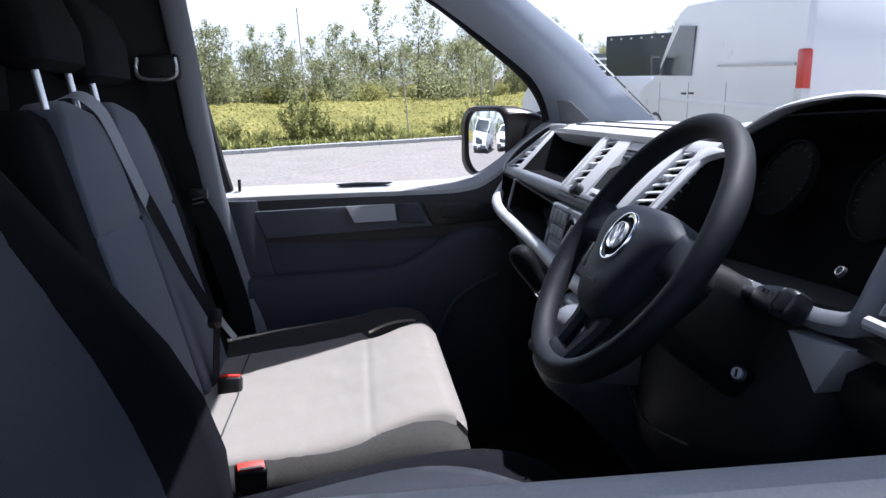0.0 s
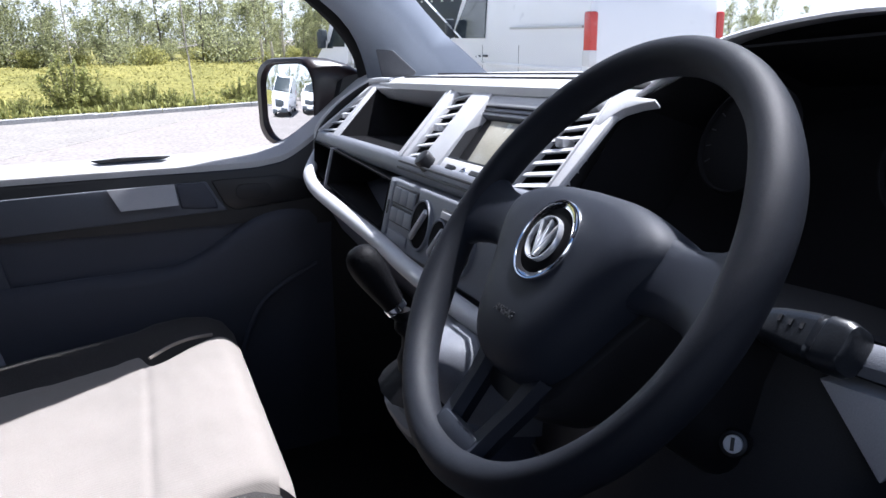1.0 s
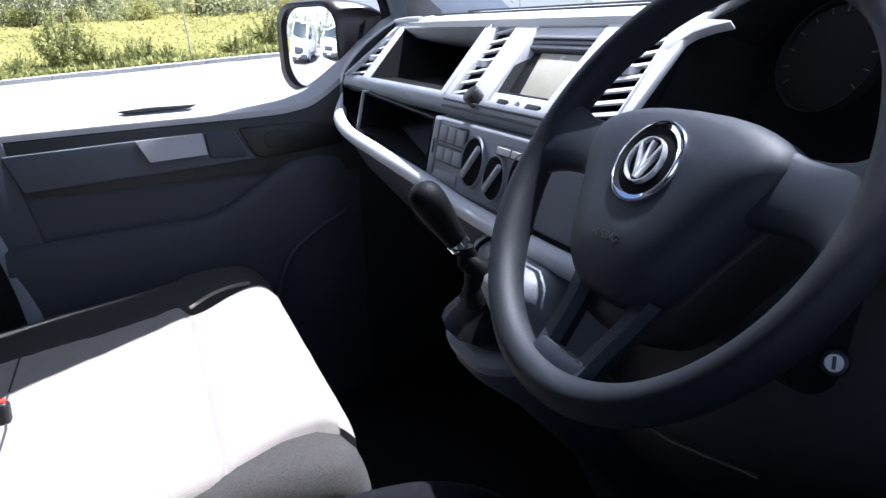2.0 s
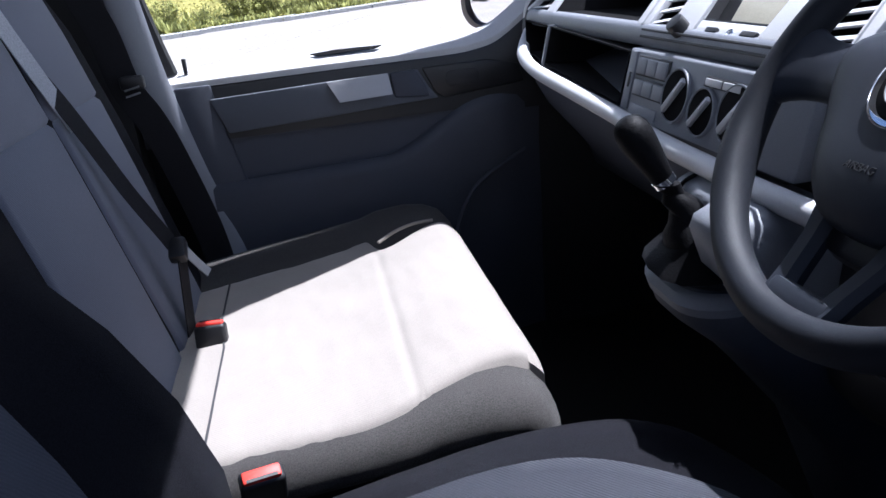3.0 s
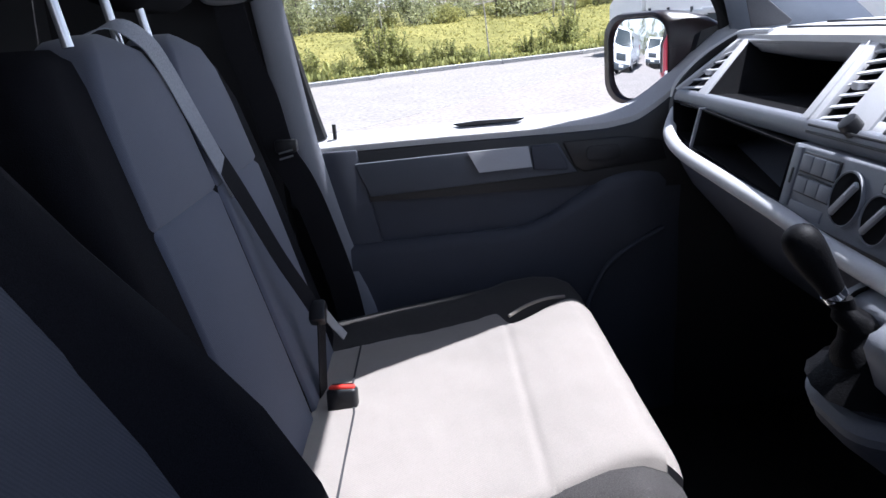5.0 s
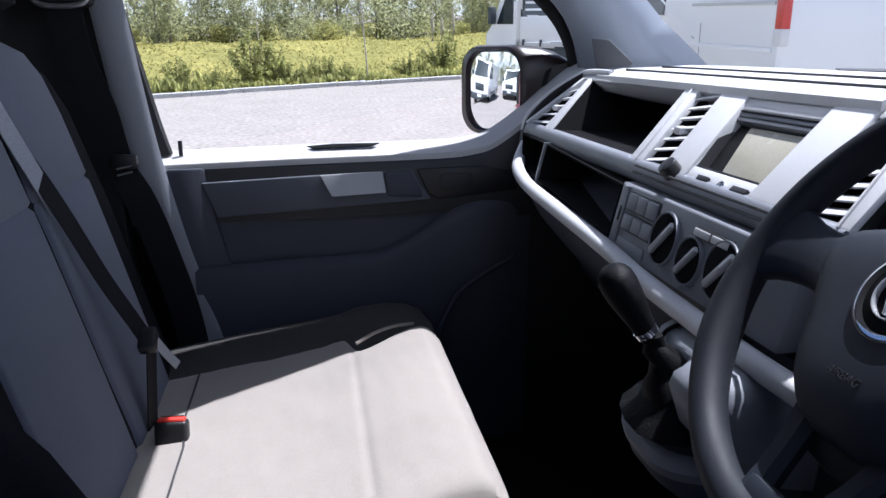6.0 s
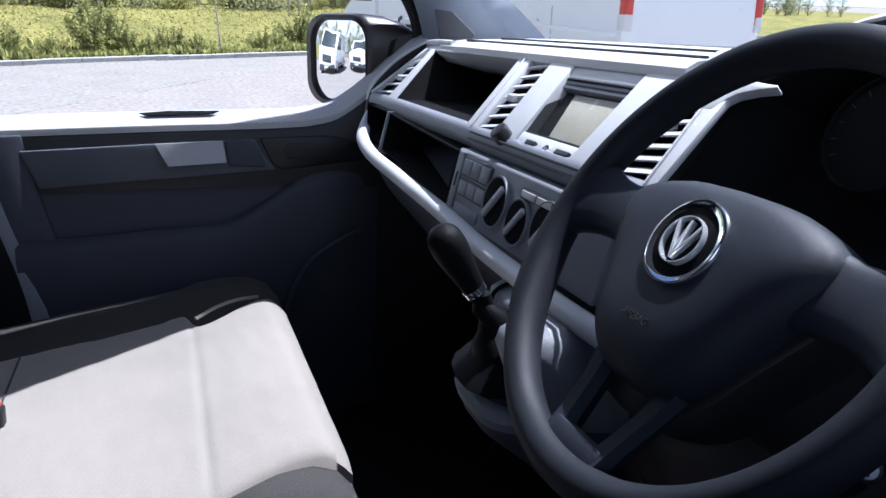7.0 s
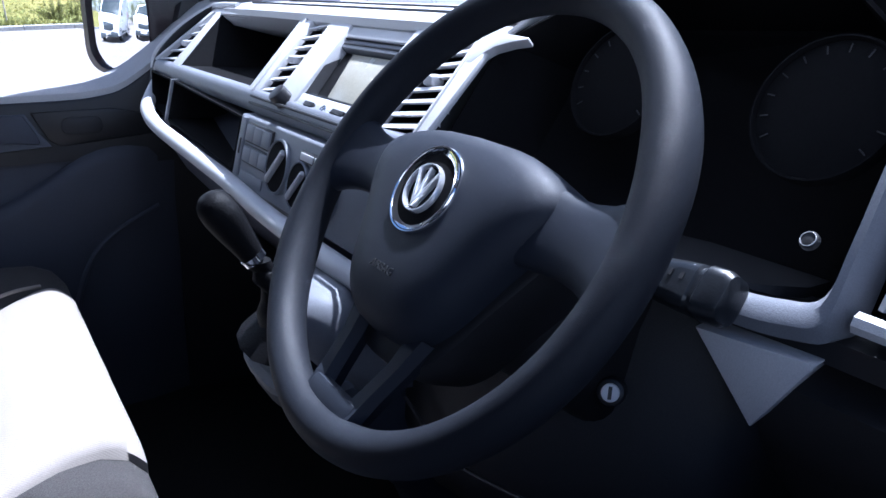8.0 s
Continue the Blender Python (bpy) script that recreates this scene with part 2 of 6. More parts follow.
def glass(name, color=(1, 1, 1), rough=0.0):
    m = bpy.data.materials.new(name)
    m.use_nodes = True
    b = m.node_tree.nodes["Principled BSDF"]
    b.inputs["Base Color"].default_value = (*color, 1)
    b.inputs["Transmission Weight"].default_value = 1.0
    b.inputs["Roughness"].default_value, b.inputs["IOR"].default_value = rough, 1.02
    return m


M_GLASS = glass("clear_window_glass", (0.97, 0.99, 0.98))
M_MIRROR = material("mirror_glass", (0.86, 0.88, 0.9), 0.02, metal=1.0, stain=0.01)
for _m, _r in ((M_MIRROR, 0.0), (M_CHROME, 0.06)):
    _b = _m.node_tree.nodes["Principled BSDF"]
    for _l in list(_b.inputs["Roughness"].links):
        _m.node_tree.links.remove(_l)
    _b.inputs["Roughness"].default_value = _r
M_STALK = material("glossy_stalk_plastic", (0.012, 0.014, 0.018), 0.33, grain=0.3, grain_size=300, stain=0.3, stain_size=60, bump=0.2, bump_size=500, spec=0.5)
# matt black parts, and recess walls whose inner shade is put into the colour
M_SHELF = material("matt_black_and_recess_shade", (0.007, 0.007, 0.008), 0.95, grain=0.2, stain=0.1, spec=0.05)
# pale copy of the webbing: reflected sky is put into its colour
M_BELT_SHEEN = material("belt_webbing_sky_sheen", (0.27, 0.285, 0.33), 0.5, grain=0.3, grain_size=500, stain=0.1, bump=0.6, bump_size=900, sheen=0.2)
M_TRIM_B = material("slate_pillar_trim", (0.24, 0.25, 0.285), 0.65, grain=0.1, grain_size=700, stain=0.06, bump=0.25, bump_size=600, spec=0.3)

# ---- cab shell ----
tagged(part("floor", box(-0.45, 1.25, -0.88, 0.88, 0.50, 0.54, 0.004), M_FLOOR), "black rubber cab floor of the van", "floor", kind="structure")
tagged(part("wall_rear", box(-0.50, -0.46, -0.90, 0.90, 0.50, 1.90), M_BULKHEAD), "black bulkhead board behind the seats", "bulkhead", kind="structure")
tagged(part("wall_front", prism([(1.20, 0.5), (1.24, 0.5), (1.42, 1.18), (1.38, 1.30), (1.34, 1.30)], "y", -0.88, 0.88), M_BULKHEAD), "black scuttle panel under the windscreen", "bulkhead", kind="structure")
roof_edge = [(-0.48, 1.87), (0.42, 1.87), (0.51, 1.857), (0.54, 1.847), (0.545, 1.867), (0.44, 1.92), (-0.48, 1.93)]
tagged(part("ceiling", prism(roof_edge, "y", -0.80, 0.80), M_HEADLINER), "pale grey cloth roof lining", "ceiling", kind="structure")


def pillar_a(side):
    """The broad padded trim of a windscreen pillar, from the dash end to the roof."""
    screen = [(1.36, 0.865, 1.25), (1.20, 0.822, 1.415), (1.055, 0.755, 1.520), (0.92, 0.688, 1.617), (0.80, 0.630, 1.705), (0.67, 0.555, 1.795), (0.53, 0.455, 1.868)]
    door = [(0.955, 0.862, 1.25), (0.942, 0.86, 1.40), (0.895, 0.838, 1.515), (0.788, 0.815, 1.606), (0.602, 0.782, 1.733), (0.49, 0.76, 1.80), (0.36, 0.72, 1.866)]
    rings = []
    for i, (a, b) in enumerate(zip(smooth_path(screen, 4), smooth_path(door, 4))):
        a = a.lerp(b, 0.24 * min(1.0, i / 6))
        out = Vector((0.10, 0.055, 0.07))
        c = a.lerp(b, 0.5) + Vector((-0.012, -0.012, -0.008))
        ring = [a, a.lerp(b, 0.1) + Vector((-0.012, -0.01, -0.008)), c, a.lerp(b, 0.88) + Vector((-0.012, -0.012, -0.008)), b, b + out * 0.5 + Vector((-0.03, 0.02, 0)), a.lerp(b, 0.5) + out, a + out * 0.45]
        rings.append([(p.x, p.y * side, p.z) for p in ring])
    return part("trim", loft(rings), M_TRIM, auto=60)


for side, word in ((1, "passenger"), (-1, "driver")):
    ob = tagged(pillar_a(side), "grey padded windscreen pillar trim with textured surface", "pillar trim", group="windscreen pillars", kind="structure")
    g = prism([(0.949, 1.474), (0.986, 1.471), (1.036, 1.424), (1.030, 1.417), (0.961, 1.414)], "y", -0.004, 0.004, 0.003)
    sp = part("speaker_grille", g, M_GRILLE, ob, "dark grey triangular speaker grille")
    sp.matrix_world = Matrix.Translation((-0.019, 0.748 * side, -0.004)) @ Matrix.Translation((1.0, 0, 1.44)) @ Matrix.Rotation(radians(-24 * side), 4, "Z") @ Matrix.Translation((-1.0, 0, -1.44))
    # panel between pillar and roof over the door
    rail = [(0.45, 0.76, 1.80), (0.2, 0.77, 1.86), (-0.12, 0.775, 1.87), (-0.46, 0.775, 1.87)]
    tagged(part("trim", tube([(x, y * side, z) for x, y, z in smooth_path(rail, 3)], 0.05, 8), M_TRIM), "grey roof rail trim above the door window", "trim", kind="structure")

# ---- doors ----


def door_panel(side):
    s = side
    door = thing("van_door", "charcoal van door with grey insert and wound-up window" if s > 0 else "charcoal van door with its window wound down", "door", group="cab doors")

    def pr(pts, a, b, bev=0.004):
        return prism([(y * s, z) for y, z in pts], "x", a, b, bev)

    # pale sill cap and the window ledge with its rising front
    led = []
    dip = 0.0 if s > 0 else -0.010
    for x, z in ((-0.02, 1.244), (0.06, 1.246), (0.35, 1.250), (0.62, 1.252), (0.70, 1.258), (0.755, 1.275), (0.84, 1.335), (0.90, 1.385), (0.95, 1.42)):
        led.append((x if s > 0 or x < 0.5 else x + 0.10, 0.0, z - dip))
    led = smooth_path(led, 4)
    rings = []
    for p in led:
        prof = [(0.905, -0.06), (0.905, 0.0), (0.90, 0.006), (0.878, 0.004), (0.850, -0.008), (0.838, -0.016), (0.836, -0.024), (0.842, -0.06)]
        rings.append([(p.x, y * s, p.z + dz) for y, dz in prof])
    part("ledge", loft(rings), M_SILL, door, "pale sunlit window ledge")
    # black band under the ledge
    rings = []
    for p in led:
        drop = 1.105 if p.x < 0.66 else 1.09
        prof = [(0.89, 0.0), (0.838, -0.026), (0.834, -0.034)]
        ring = [(p.x, y * s, p.z + dz) for y, dz in prof] + [(p.x, 0.836 * s, drop), (p.x, 0.89 * s, drop)]
        rings.append(ring)
    part("upper_band", loft(rings), M_BLACK, door, "black upper door band")
    # grey insert with the handle cup
    ins = [(0.128, 1.192), (0.365, 1.199), (0.565, 1.203), (0.585, 1.165), (0.605, 1.138), (0.40, 1.128), (0.155, 1.118)]
    part("insert", prism(ins, "y", *sorted((0.8335 * s, 0.824 * s)), 0.003), M_DOOR_GREY, door, "grey door insert")
    cup = bmesh.new()
    loft([[(0.37, 0.8225 * s, 1.1995), (0.50, 0.8225 * s, 1.2025), (0.505, 0.812 * s, 1.160), (0.392, 0.812 * s, 1.156)], [(0.37, 0.8165 * s, 1.1995), (0.50, 0.8185 * s, 1.2025), (0.505, 0.806 * s, 1.160), (0.392, 0.806 * s, 1.156)]], bm=cup)
    part("release_handle", cup, M_HANDLE, door, "satin silver door release handle", smooth=False)
    part("handle_cup", prism([(0.505, 1.2025), (0.56, 1.2025), (0.58, 1.165), (0.585, 1.145), (0.51, 1.15)], "y", *sorted((0.8245 * s, 0.818 * s)), 0.004), M_DOOR, door)
    # black switch plate ahead of the insert
    part("switch_plate", prism([(0.575, 1.204), (0.72, 1.206), (0.79, 1.19), (0.80, 1.15), (0.62, 1.136), (0.60, 1.15)], "y", *sorted((0.836 * s, 0.828 * s)), 0.004), M_BLACK, door, "black switch plate")
    part("grab_recess", prism([(x, z) for x, z in rounded(0.625, 0.70, 1.158, 1.192, 0.014, 4)], "y", *sorted((0.829 * s, 0.826 * s)), 0.002), M_DASH_DARK, door)
    # pocket recess: dark back wall, with the swelling lower panel below it
    part("pocket", prism([(0.10, 1.12), (0.165, 1.116), (0.62, 1.134), (0.83, 1.14), (0.83, 0.95), (0.10, 0.95)], "y", *sorted((0.88 * s, 0.846 * s))), M_DOOR, door)
    rings = []
    n = 26
    for i in range(n + 1):
        x = 0.10 + 0.76 * i / n
        k = min(1.0, max(0.0, (x - 0.46) / 0.26))
        k = k * k * (3 - 2 * k)
        lip = 1.013 + 0.012 * (x - 0.1) / 0.4 + 0.098 * k
        swell = 0.811 + 0.010 * k
        if x > 0.74:
            swell += (x - 0.74) * 0.25
        prof = [(0.89, lip - 0.01), (0.848, lip - 0.004), (swell + 0.016, lip), (swell + 0.004, lip - 0.010), (swell, lip - 0.03), (swell + 0.004, 0.86), (swell + 0.022, 0.70), (swell + 0.026, 0.50), (0.89, 0.50)]
        rings.append([(x, y * s, z) for y, z in prof])
    part("lower_panel", loft(rings), M_DOOR, door, auto=50)
    # speaker swell at the front foot of the door
    line = smooth_path([(0.60, 0.80, 0.62), (0.605, 0.797, 0.80), (0.645, 0.796, 0.91), (0.70, 0.803, 0.96), (0.79, 0.82, 1.0)], 5)
    part("speaker_rib", tube([(p.x, p.y * s, p.z) for p in line], 0.006, 8), M_DOOR, door)
    # upright rear edge of the panel
    part("rear_edge", prism([(0.06, 1.222), (0.135, 1.222), (0.150, 1.12), (0.175, 1.0), (0.21, 0.86), (0.22, 0.62), (0.08, 0.62)], "y", *sorted((0.850 * s, 0.831 * s)), 0.006), M_DOOR, door)
    # lock pin and the dark slot in the ledge
    if s > 0:
        pin = tube([(0.088, 0.862 * s, 1.245), (0.088, 0.862 * s, 1.276)], 0.0045, 10)
        part("lock_pin", pin, M_BLACK, door, "small black lock pin")
        slot = loft([[(0.345, 0.868 * s, 1.2545), (0.36, 0.858 * s, 1.2500), (0.485, 0.858 * s, 1.2520), (0.50, 0.868 * s, 1.2565), (0.40, 0.874 * s, 1.2570)],
                     [(0.345, 0.868 * s, 1.2562), (0.36, 0.858 * s, 1.2517), (0.485, 0.858 * s, 1.2537), (0.50, 0.868 * s, 1.2582), (0.40, 0.874 * s, 1.2587)]])
        part("ledge_vent", slot, M_SHELF, door, "black slot in the ledge", smooth=False)
    # black rubber seal round the window
    edge = [(0.055, 0.868, 1.245), (0.035, 0.865, 1.33), (-0.012, 0.858, 1.56), (-0.045, 0.845, 1.72), (-0.04, 0.83, 1.80), (0.05, 0.82, 1.845), (0.30, 0.815, 1.845), (0.45, 0.825, 1.815), (0.605, 0.842, 1.748), (0.79, 0.866, 1.612), (0.885, 0.878, 1.53), (0.93, 0.884, 1.46), (0.945, 0.888, 1.40)]
    seal = smooth_path([(x, y * s, z) for x, y, z in edge], 5)
    part("window_seal", tube(seal, 0.017, 8, flat=0.7, up=(0, 1, 0)), M_RUBBER, door, "black rubber window seal")
    # painted frame outside the seal
    frame_line = smooth_path([(0.45 + (x - 0.45) * 1.07, (y + 0.028) * s, 1.5 + (z - 1.5) * 1.06) for x, y, z in edge], 4)
    part("window_frame", tube(frame_line, 0.026, 8, flat=0.8, up=(0, 1, 0)), M_PAINT_RED, door, "dark red painted window frame")
    # outer skin
    skin = prism([(0.94, 1.24), (0.955, 1.10), (0.965, 0.9), (0.95, 0.45), (0.93, 0.45), (0.91, 1.24)], "x", -0.03, 1.0)
    for v in skin.verts:
        v.co.y *= s
    bmesh.ops.recalc_face_normals(skin, faces=skin.faces)
    part("outer_skin", skin, M_PAINT_RED, door, "dark red outer door skin")
    part("inner_shell", box(-0.028, 0.13, *sorted((0.893 * s, 0.907 * s)), 0.52, 1.225, 0.003), M_BLACK, door, "black inner edge of the door")
    if s > 0:
        ps = [Vector((x, y + 0.006, z)) for x, y, z in edge]
        gm = bmesh.new()
        v0 = [gm.verts.new(p) for p in ps]
        v1 = [gm.verts.new(p + Vector((0, 0.004, 0))) for p in ps]
        gm.faces.new(v0), gm.faces.new(v1[::-1])
        for i in range(len(ps)):
            j = (i + 1) % len(ps)
            gm.faces.new((v0[i], v0[j], v1[j], v1[i]))
        bmesh.ops.recalc_face_normals(gm, faces=gm.faces)
        pane = part("pane", gm, M_GLASS, door, "clear side window", smooth=False)
        pane.visible_shadow = False
    return door


door_panel(1)
door_panel(-1)

# pillar behind the passenger door, with its light trim strip


def pillar_b(s):
    strip = [(-0.055, 0.805, 1.86), (-0.022, 0.815, 1.60), (0.008, 0.827, 1.34), (0.026, 0.832, 1.22), (0.062, 0.830, 1.05), (0.110, 0.82, 0.88), (0.14, 0.82, 0.62)]
    rings = []
    for p in smooth_path(strip, 5):
        w = 0.036
        rings.append([(p.x + u, (p.y + v) * s, p.z) for u, v in ((-w, 0.02), (-w + 0.006, -0.004), (-w + 0.018, -0.012), (w - 0.014, -0.012), (w - 0.002, -0.003), (w - 0.030, 0.05), (-w, 0.06))])
    return loft(rings)


for s in (1, -1):
    tagged(part("trim", pillar_b(s), M_TRIM_B), "light grey plastic trim strip of the door pillar", "pillar trim", group="door pillars", kind="structure")
    tagged(part("wall_side", box(-0.47, -0.03, *sorted((0.83 * s, 0.93 * s)), 0.5, 1.88), M_BULKHEAD), "dark side wall behind the cab door", "wall", kind="structure")

for s in (1, -1):
    tagged(part("wall_side", prism([(0.94, 0.5), (1.40, 0.5), (1.42, 1.30), (1.36, 1.32), (1.0, 1.40), (0.94, 1.36)], "y", *sorted((0.87 * s, 0.95 * s))), M_BULKHEAD), "dark front side panel of the cab beside the footwell", "wall", kind="structure")

    tagged(part("wall_side", box(0.83, 1.05, *sorted((0.845 * s, 0.885 * s)), 0.54, 1.20), M_BULKHEAD), "dark kick panel ahead of the door", "wall", kind="structure")
# unseen shelf added to keep sun spots off the floor
tagged(part("wall_front", box(1.30, 1.48, -0.9, 0.9, 1.255, 1.30), M_BULKHEAD), "unseen scuttle shelf added under the windscreen foot to block stray sun", "bulkhead", kind="structure")

# hidden panels added on both sides against sun leaking to the floor
for s in (1, -1):
    tagged(part("wall_front", box(0.98, 1.335, *sorted((0.70 * s, 0.885 * s)), 1.235, 1.25), M_BULKHEAD), "unseen panel added under the windscreen pillar foot to block stray sun", "bulkhead", kind="structure")

# ---- windscreen ----
ws = bmesh.new()
lo, hi = [(1.36, -0.83, 1.30), (1.40, 0.0, 1.30), (1.36, 0.83, 1.30)], [(0.545, -0.50, 1.885), (0.55, 0.0, 1.888), (0.545, 0.50, 1.885)]
loft([smooth_path(lo, 5), [p.lerp(q, 0.5) + Vector((0.02, 0, 0.015)) for p, q in zip(smooth_path(lo, 5), smooth_path(hi, 5))], smooth_path(hi, 5)], closed=False, bm=ws)
bmesh.ops.solidify(ws, geom=ws.faces[:], thickness=0.005)
w = part("window_1", ws, M_GLASS)
w.visible_shadow = False
tagged(w, "clear laminated windscreen of the van", "windscreen", kind="structure")

# ---- dashboard ----
dash = thing("dashboard", "grey and black plastic van dashboard with vents and open shelves", "dashboard")


def face(s, y, d=0.0):
    """A place on the sloping upper face: s from its foot (0) to its brow (1), d proud of it."""
    n = Vector((-0.669, 0, 0.743))
    return Vector((0.806 + 0.10 * s, y, 1.30 + 0.09 * s)) + n * d


def face_plate(quad, depth, proud, bevel, bm=None):
    """A bar of the face from corners (s, y)."""
    bm = bm or bmesh.new()
    lo = [bm.verts.new(face(s, y, proud - depth)) for s, y in quad]
    hi = [bm.verts.new(face(s, y, proud)) for s, y in quad]
    fs = [bm.faces.new(lo), bm.faces.new(hi[::-1])]
    n = len(quad)
    for i in range(n):
        fs.append(bm.faces.new((lo[i], hi[i], hi[(i + 1) % n], lo[(i + 1) % n])))
    bmesh.ops.recalc_face_normals(bm, faces=fs)
    if bevel:
        bmesh.ops.bevel(bm, geom=list({e for f in fs for e in f.edges}), offset=bevel, segments=2, profile=0.5, affect="EDGES")
    return bm


# soft top pad, its brow overhanging the face
top = []
for y in [0.79, 0.775, 0.74, 0.66, 0.5, 0.25, 0.0, -0.12]:
    e = max(0.0, (y - 0.60) / 0.19)
    x0 = 0.905 + 0.05 * e * e
    drop = 0.02 * e * e
    top.append([(x0 + 0.012, y, 1.372 - drop), (x0 - 0.004, y, 1.392 - drop), (x0 - 0.003, y, 1.402 - drop), (x0 + 0.01, y, 1.409 - drop), (x0 + 0.05, y, 1.414 - drop), (1.10, y, 1.418 - drop), (1.36, y, 1.36), (1.36, y, 1.30), (1.0, y, 1.35)])
part("top_pad", loft(top), M_DASH, dash, "grey grained top pad")
for off, z in ((0.03, 1.4145), (0.10, 1.4185)):
    part("seam", tube([(0.905 + off, y, z - 0.002) for y in (0.58, 0.2, -0.11)], 0.0022, 6), M_DASH_DARK, dash)
part("screen_vent", prism([(1.16, 0.30), (1.20, 0.36), (1.23, 0.30), (1.23, -0.55), (1.16, -0.55)], "z", 1.4085, 1.4165), M_BLACK, dash, "black demister slot", smooth=False)

# frame of the upper face: brow strip, foot strip and the leaning bars between the openings
part("brow_strip", face_plate([(0.985, 0.735), (0.985, -0.122), (1.09, -0.120), (1.09, 0.73)], 0.02, 0.004, 0.003), M_DASH, dash)
bars = [((0.785, 0.768), (0.722, 0.706)), ((0.652, 0.608), (0.690, 0.672)), ((0.236, 0.196), (0.281, 0.237)), ((0.137, 0.073), (0.177, 0.110)), ((-0.066, -0.132), (-0.052, -0.120)), ((-0.207, -0.225), (-0.174, -0.204))]
for (b0, b1), (t0, t1) in bars:
    part("bar", face_plate([(-0.02, b0), (-0.02, b1), (1.0, t1), (1.0, t0)], 0.03 if b0 > -0.2 else 0.009, 0.006, 0.0035), M_DASH, dash)
part("vent_edge", face_plate([(-0.02, 0.214), (-0.02, 0.210), (1.0, 0.255), (1.0, 0.259)], 0.004, 0.0085, 0.0008), M_DASH, dash)
part("vent_edge", face_plate([(-0.02, -0.211), (-0.02, -0.214), (1.0, -0.181), (1.0, -0.178)], 0.004, 0.0085, 0.0008), M_DASH, dash)

# end cap, turning away to the door
cap = smooth_path([(0.785, 0.755, 1.20), (0.795, 0.782, 1.27), (0.81, 0.788, 1.31), (0.852, 0.770, 1.358), (0.902, 0.738, 1.396), (0.94, 0.735, 1.40)], 5)
part("end_cap", loft([[p + Vector(o) for o in ((0, -0.012, 0.006), (-0.006, 0.0, 0.0), (0.004, 0.02, -0.006), (0.10, 0.06, -0.02), (0.10, -0.01, -0.02))] for p in cap]), M_DASH_DARK, dash)
rim = smooth_path([(0.798, 0.786, 1.285), (0.808, 0.789, 1.315), (0.852, 0.772, 1.362), (0.902, 0.738, 1.398), (0.915, 0.70, 1.405), (0.915, 0.60, 1.406)], 5)
part("edge_rim", tube(rim, 0.006, 8), M_DASH, dash, "thin grey rim")

# foot strip of the upper face, rounded and proud
foot = []
for y in (0.787, 0.76, 0.60, 0.4, 0.2, 0.0, -0.2, -0.222):
    q = 0.016 if y > 0.77 else 0.006
    foot.append([(0.812, y, 1.304), (0.797 + q, y, 1.3035), (0.7935 + q, y, 1.3025), (0.790 + q, y, 1.298), (0.7865 + q, y, 1.289), (0.7865 + q, y, 1.280), (0.790 + q, y, 1.275), (0.815, y, 1.274)])
part("foot_strip", loft(foot), M_DASH_SLATE_SHADE, dash, "rounded grey strip under the open shelf")
part("seam", tube([(0.7855, 0.185, 1.291), (0.7855, -0.20, 1.291)], 0.002, 6), M_DASH_DARK, dash)
part("seam", tube([(0.788, 0.185, 1.2995), (0.788, -0.20, 1.2995)], 0.0018, 6), M_DASH_DARK, dash)


def bin_box(name, corners, depth, mat, label=""):
    """An open-fronted recess behind four face corners: walls and back, with thickness."""
    front = [Vector(c) for c in corners]
    mid = sum(front, Vector()) / 4
    back = [mid + (c - mid) * 0.94 + Vector((depth, 0, -0.012)) for c in front]
    bm = bmesh.new()
    loft([front, back], caps=False, bm=bm)
    bm.faces.new([bm.verts.new(p) for p in back])
    bmesh.ops.remove_doubles(bm, verts=bm.verts, dist=1e-5)
    bmesh.ops.recalc_face_normals(bm, faces=bm.faces)
    bmesh.ops.solidify(bm, geom=bm.faces[:], thickness=0.003)
    return part(name, bm, mat, dash, label, smooth=False)


bin_box("shelf", [face(0, 0.610), face(0, 0.234), face(1, 0.280), face(1, 0.673)], 0.20, M_SHELF, "deep open shelf, its inner shade painted black")


